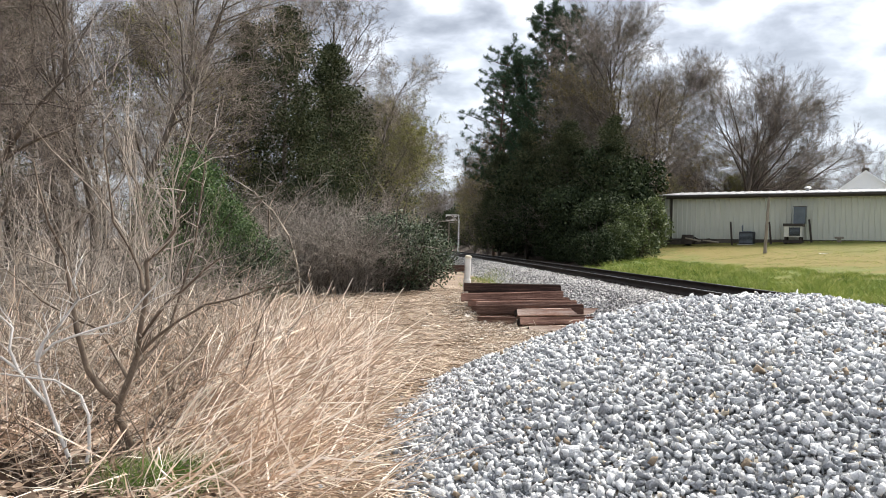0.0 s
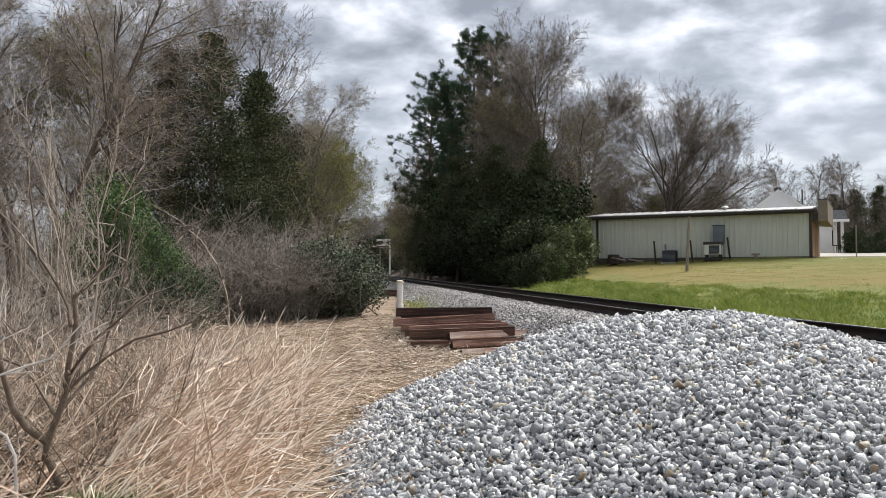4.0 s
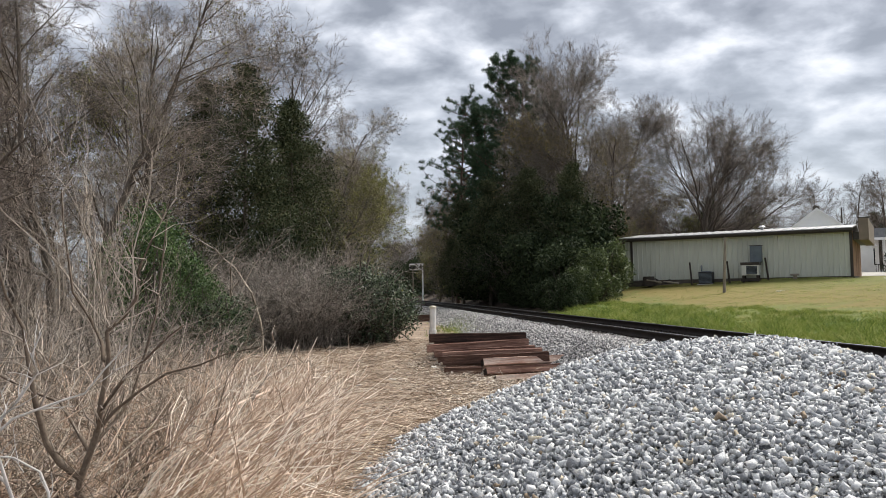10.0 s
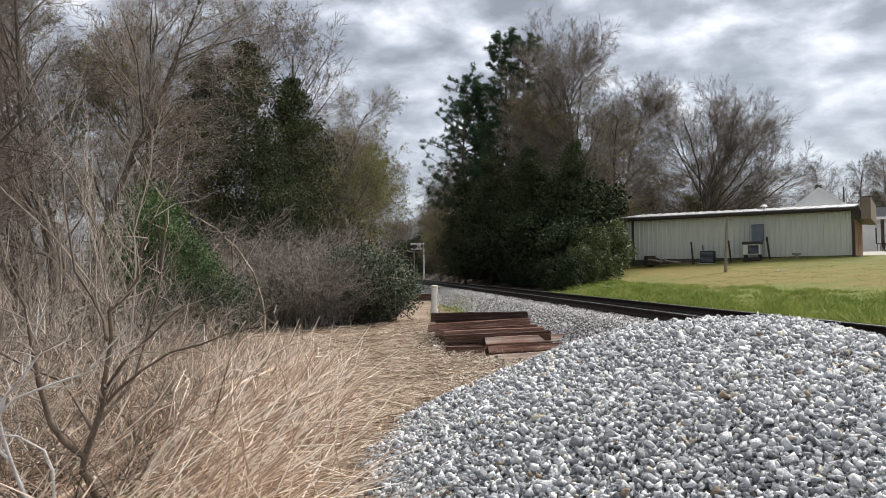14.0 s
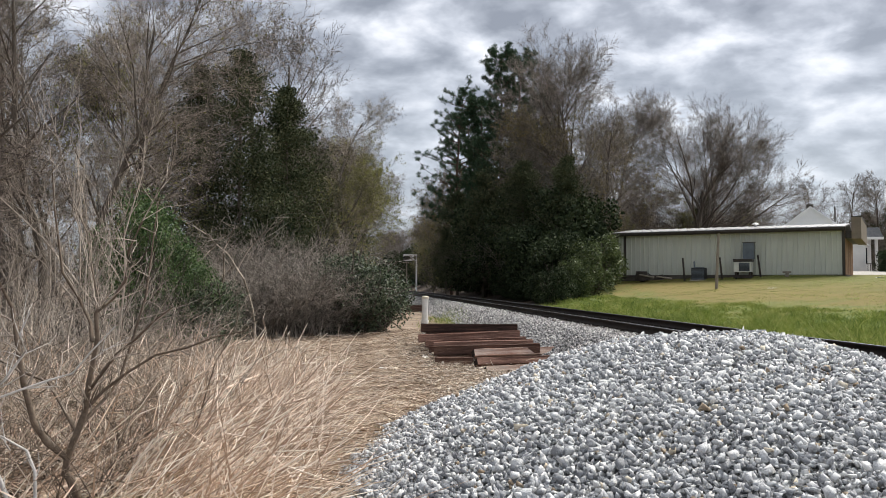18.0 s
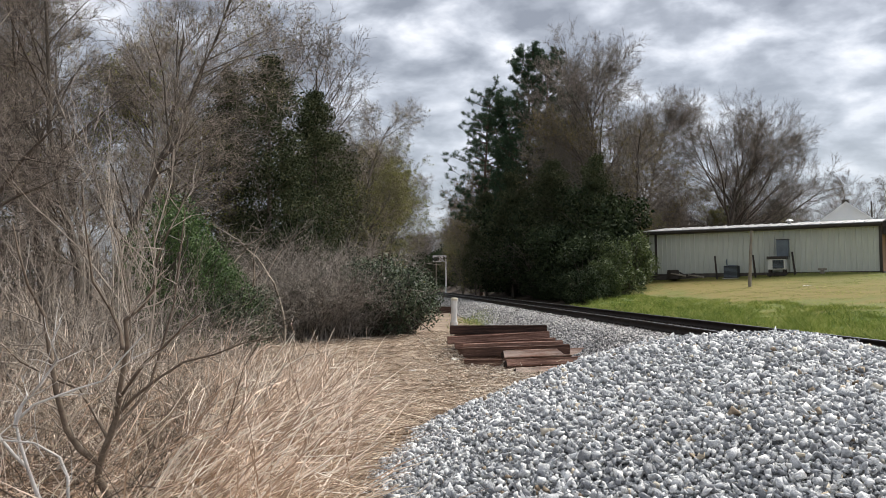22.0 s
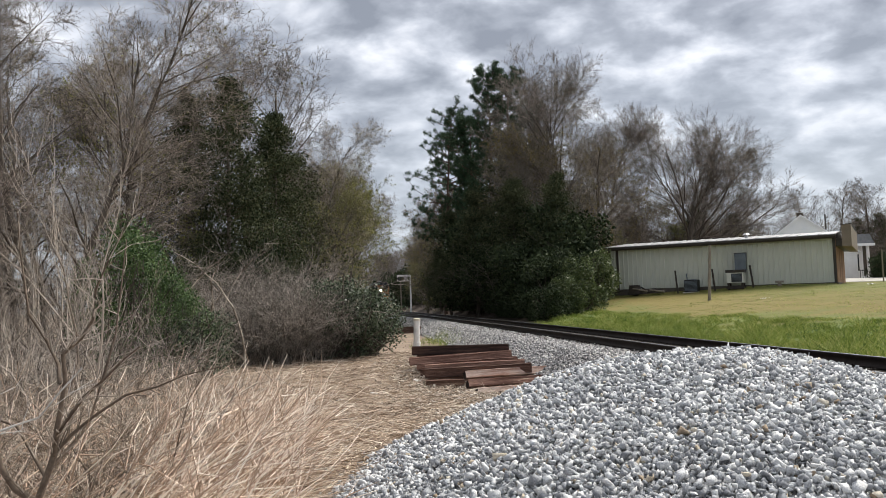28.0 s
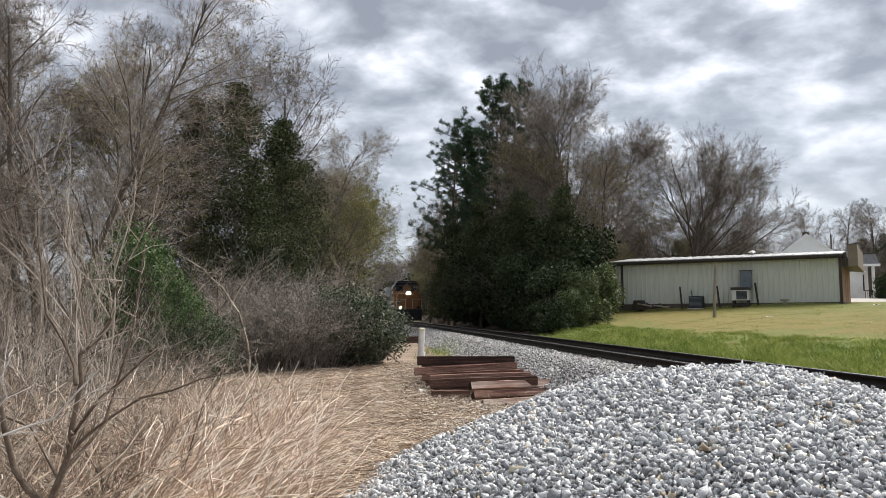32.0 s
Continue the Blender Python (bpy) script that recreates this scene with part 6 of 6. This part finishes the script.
def green_grass():
    rng = np.random.default_rng(302)
    k = 1500
    cs, cy = 2.2 + 5.6 * rng.random(k) ** 1.3, 5 + 44 * rng.random(k)
    n = 120000
    c = rng.integers(0, k, n)
    tuft = rng.uniform(0.4, 2.3, k)[c]
    s, y = cs[c] + rng.normal(0, 0.13, n), cy[c] + rng.normal(0, 0.18, n)
    keep = y < 40.5 + (s - 2.6) * 1.75
    s, y, tuft = s[keep], y[keep], tuft[keep]
    x = s + track_x(y)
    b = np.column_stack([x, y, ground_z(x, y)])
    m = len(x)
    wide = rng.uniform(0.006, 0.015, m)
    lump = 1 + 0.45 * np.sin(x * 1.9 + 1.1 * np.sin(y * 0.8)) * np.sin(y * 1.3 + 0.9 * np.sin(x * 1.1))
    tall = lump * (0.04 + 0.11 * np.exp(-((s - 2) / 4.6) ** 2)) * rng.uniform(0.4, 1.2, m) * tuft
    d = np.column_stack([rng.normal(0, 0.7, m), rng.normal(0, 0.7, m), np.ones(m)])
    v = blades(b, b + d * tall[:, None], wide, rng)
    tagged(new("verge_grass", from_arrays("verge_grass", *v, M["grass"])), "unmown green grass on the bank by the track", "grass", kind="stuff")
    # low tufts over the lawn and along the foot of the wall
    k = 1900
    cs, cy = rng.uniform(6.5, 21, k), rng.uniform(9, 58, k)
    cx = cs + track_x(cy)
    q = rng.random((260, 1))
    wx, wy = (np.array(B_LEFT) + (np.array(B_RIGHT) - np.array(B_LEFT)) * q + [-0.48 * 0.9, -0.88 * 0.9] * rng.uniform(0.2, 1.6, (260, 1))).T
    cx, cy = np.concatenate([cx, wx]), np.concatenate([cy, wy])
    keep = cy < 41 + (cx - track_x(cy) - 2.6) * 1.6
    cx, cy = cx[keep], cy[keep]
    c = np.repeat(np.arange(len(cx)), 16)
    m = len(c)
    x, y = cx[c] + rng.normal(0, 0.16, m), cy[c] + rng.normal(0, 0.22, m)
    b = np.column_stack([x, y, ground_z(x, y) + 0.01])
    d = np.column_stack([rng.normal(0, 0.8, m), rng.normal(0, 0.8, m), np.ones(m)])
    v = blades(b, b + d * rng.uniform(0.02, 0.06, (m, 1)), rng.uniform(0.006, 0.012, m), rng)
    tagged(new("lawn_tufts", from_arrays("lawn_tufts", *v, M["grass"])), "low green grass tufts in the dry lawn", "grass", kind="stuff")
    # weeds at the toe of the ballast
    n = 1100
    x, y = rng.normal(-0.85, 0.45, n), rng.normal(34.0, 3.2, n)
    b = np.column_stack([x, y, ground_z(x, y)])
    d = np.column_stack([rng.normal(0, 0.6, n), rng.normal(0, 0.6, n), np.ones(n)])
    v = blades(b, b + d * rng.uniform(0.05, 0.18, (n, 1)), np.full(n, 0.012), rng)
    tagged(new("toe_weeds", from_arrays("toe_weeds", *v, M["grass"])), "thin green weeds at the foot of the ballast", "weeds", kind="stuff")
    n = 2600
    a, r = rng.uniform(0, 6.28, n), np.abs(rng.normal(0, 0.22, n))
    x, y = -2.15 + r * np.cos(a) * 1.0, 4.85 + r * np.sin(a)
    b = np.column_stack([x, y, ground_z(x, y)])
    d = np.column_stack([rng.normal(0, 0.5, n), rng.normal(0, 0.5, n), np.ones(n)])
    v = blades(b, b + d * rng.uniform(0.06, 0.20, (n, 1)), np.full(n, 0.0045), rng)
    tagged(new("grass_tuft", from_arrays("grass_tuft", *v, M["grass_fresh"])), "small tuft of fresh green grass among straw", "grass")


green_grass()

def litter():
    rng = random.Random(23)
    spots = [(-0.62, 10.4), (-2.35, 16.4), (-1.55, 17.6), (-1.75, 17.2), (-0.9, 18.9), (0.75, 16.2), (-2.2, 12.5), (23.6, 45.5), (16.0, 41.5)]
    for i, (x, y) in enumerate(spots):
        ob = tagged(new("litter_scrap"), "crumpled scrap of white litter on the ground", "litter", "scraps of litter")
        ob.matrix_basis = pose(x, y, float(ground_z(x, y)) + 0.02, rng.uniform(-10, 10), rng.uniform(-10, 10), rng.uniform(0, 180))
        w = 0.09 if y < 20 else 0.22
        bm = bmesh.new()
        bmesh.ops.create_grid(bm, x_segments=4, y_segments=3, size=w)
        for v in bm.verts:
            v.co.y *= 0.55
            v.co.z += rng.uniform(-0.02, 0.03)
        bmesh.ops.solidify(bm, geom=bm.faces[:], thickness=0.004)
        part("sheet", bm, M["litter"], ob)


litter()

# ---- locomotive ----


def locomotive():
    loco = tagged(new("locomotive"), "orange and dark blue diesel freight locomotive with lit headlights", "locomotive")
    gold, blue, blk = M["loco_gold"], M["loco_blue"], M["black"]
    part("frame", join(box(-1.5, 1.5, -20.5, 0.6, 1.15, 1.45, 0.03), box(-1.35, 1.35, -20.3, 0.4, 0.95, 1.15)), blk, loco)
    part("fuel_tank", box(-1.35, 1.35, -13.0, -7.2, 0.35, 1.1, 0.12), blk, loco)
    nose = part("nose", prism([(-1.25, 1.45), (1.25, 1.45), (1.25, 3.0), (0.85, 3.45), (-0.85, 3.45), (-1.25, 3.0)], -1.9, -0.25), gold, loco, "dirty orange nose")
    part("nose_door", box(-0.38, 0.38, -0.25, -0.22, 1.6, 3.0, 0.02), gold, nose)
    cab = part("cab", prism([(-1.55, 1.45), (1.55, 1.45), (1.55, 3.75), (1.05, 4.55), (-1.05, 4.55), (-1.55, 3.75)], -4.4, -1.9), gold, loco, "orange cab with dark roof")
    part("cab_roof", prism([(-1.62, 3.72), (-1.08, 4.56), (1.08, 4.56), (1.62, 3.72), (1.66, 3.82), (1.10, 4.68), (-1.10, 4.68), (-1.66, 3.82)], -4.6, -1.6), blue, cab, "dark blue roof")
    for x in (-0.92, 0.92):
        part("windshield", box(x - 0.42, x + 0.42, -1.89, -1.86, 3.5, 4.1, 0.03), M["glass"], cab)
    part("brow", box(-1.3, 1.3, -1.88, -1.7, 4.15, 4.5, 0.02), blue, cab)
    for x in (-1.6, 1.6):
        part("side_window", box(x - 0.02, x + 0.02, -3.9, -2.5, 3.0, 3.7, 0.01), M["glass"], cab)
    part("number_board", box(-0.55, 0.55, -1.92, -1.88, 4.2, 4.42), M["white_paint"], cab)
    part("long_hood", prism([(-0.95, 1.45), (0.95, 1.45), (0.95, 3.9), (0.7, 4.25), (-0.7, 4.25), (-0.95, 3.9)], -20.0, -4.4), blue, loco, "dark blue engine hood")
    part("radiator", prism([(-1.0, 3.2), (1.0, 3.2), (1.5, 3.6), (1.5, 4.4), (-1.5, 4.4), (-1.5, 3.6)], -20.1, -15.6), M["loco_grey"], loco, "grey radiator housing")
    part("blower_housing", box(-1.3, 1.3, -8.0, -4.6, 2.4, 4.35, 0.1), M["loco_grey"], loco)
    for i in range(8):
        part("hood_door", box(-0.985, -0.955, -15.2 + i * 0.9, -14.4 + i * 0.9, 1.7, 3.4, 0.01), blue, loco)
    for x, z in ((-0.13, 3.22), (0.13, 3.22)):
        h = part("headlight", cyl((x, -0.26, z), (x, -0.20, z), 0.17, 0.17, 16), M["black"], loco)
        part("lens", cyl((x, -0.20, z), (x, -0.17, z), 0.15, 0.13, 16), M["lamp"], h, "lit warm headlight lens")
    for x in (-1.0, 1.0):
        h = part("ditch_light", cyl((x, 0.52, 1.62), (x, 0.62, 1.62), 0.15, 0.15, 14), M["black"], loco)
        part("lens", cyl((x, 0.62, 1.62), (x, 0.64, 1.62), 0.12, 0.11, 14), M["lamp"] if x > 0 else M["glass"], h, "lit warm ditch light lens" if x > 0 else "unlit ditch light lens")
        part("handrail", join(cyl((x * 1.4, 0.5, 1.45), (x * 1.4, 0.5, 2.55), 0.025, sides=6), cyl((x * 1.4, 0.5, 2.55), (x * 0.4, 0.55, 2.55), 0.025, sides=6), cyl((x * 0.4, 0.55, 2.55), (x * 0.4, 0.55, 1.45), 0.025, sides=6)), M["loco_grey"], loco)
        for k in range(3):
            part("step", box(x * 1.3 - 0.2, x * 1.3 + 0.2, -0.5, -0.15, 0.35 + k * 0.35, 0.40 + k * 0.35), blk, loco)
    part("pilot_plow", prism([(-1.4, 0.15), (1.4, 0.15), (1.4, 1.15), (-1.4, 1.15)], 0.4, 0.75), blk, loco, "black snow plow")
    part("coupler", join(box(-0.14, 0.14, 0.7, 1.25, 0.72, 0.98, 0.03), box(-0.22, 0.10, 1.15, 1.4, 0.68, 1.02, 0.04)), M["rail_side"], loco)
    part("horn", join(*[cyl((0.2 * k, -3.2, 4.7), (0.2 * k, -2.8, 4.74), 0.04, 0.09, 8) for k in (-1, 0, 1)]), M["loco_grey"], loco)
    for y in (-4.4, -16.2):
        tr = part("truck", join(*[box(s * 1.12 - 0.07, s * 1.12 + 0.07, y - 2.4, y + 2.4, 0.42, 0.95, 0.04) for s in (-1, 1)], box(-1.1, 1.1, y - 0.3, y + 0.3, 0.45, 0.8)), blk, loco)
        for k in (-1.9, 0, 1.9):
            part("wheelset", join(*[cyl((s * 0.70, y + k, 0.52), (s * 0.82, y + k, 0.52), 0.52, 0.52, 24) for s in (-1, 1)], cyl((-0.7, y + k, 0.52), (0.7, y + k, 0.52), 0.09, sides=10)), M["rail_side"], tr)
    return loco


LOCO = locomotive()


def on_track(y):
    x = float(track_x(y))
    a = math.degrees(math.atan(0.137 + 2.9e-4 * max(y, 0)))
    return pose(x, y, RAIL_Z + 0.004, 0, 0, 180 + a)


# seconds and metres down the line; it slows a little as it nears
RUN = [(0, 392.0), (4, 355.0), (8, 318.0), (12, 281.0), (16, 243.5), (20, 206.0), (24, 168.0), (26, 148.5), (28, 129.0), (29, 120.0), (30, 110.5), (31, 100.0), (32, 89.0)]


def motions():
    walk(LOCO, [(t, on_track(y)) for t, y in RUN])


motions()
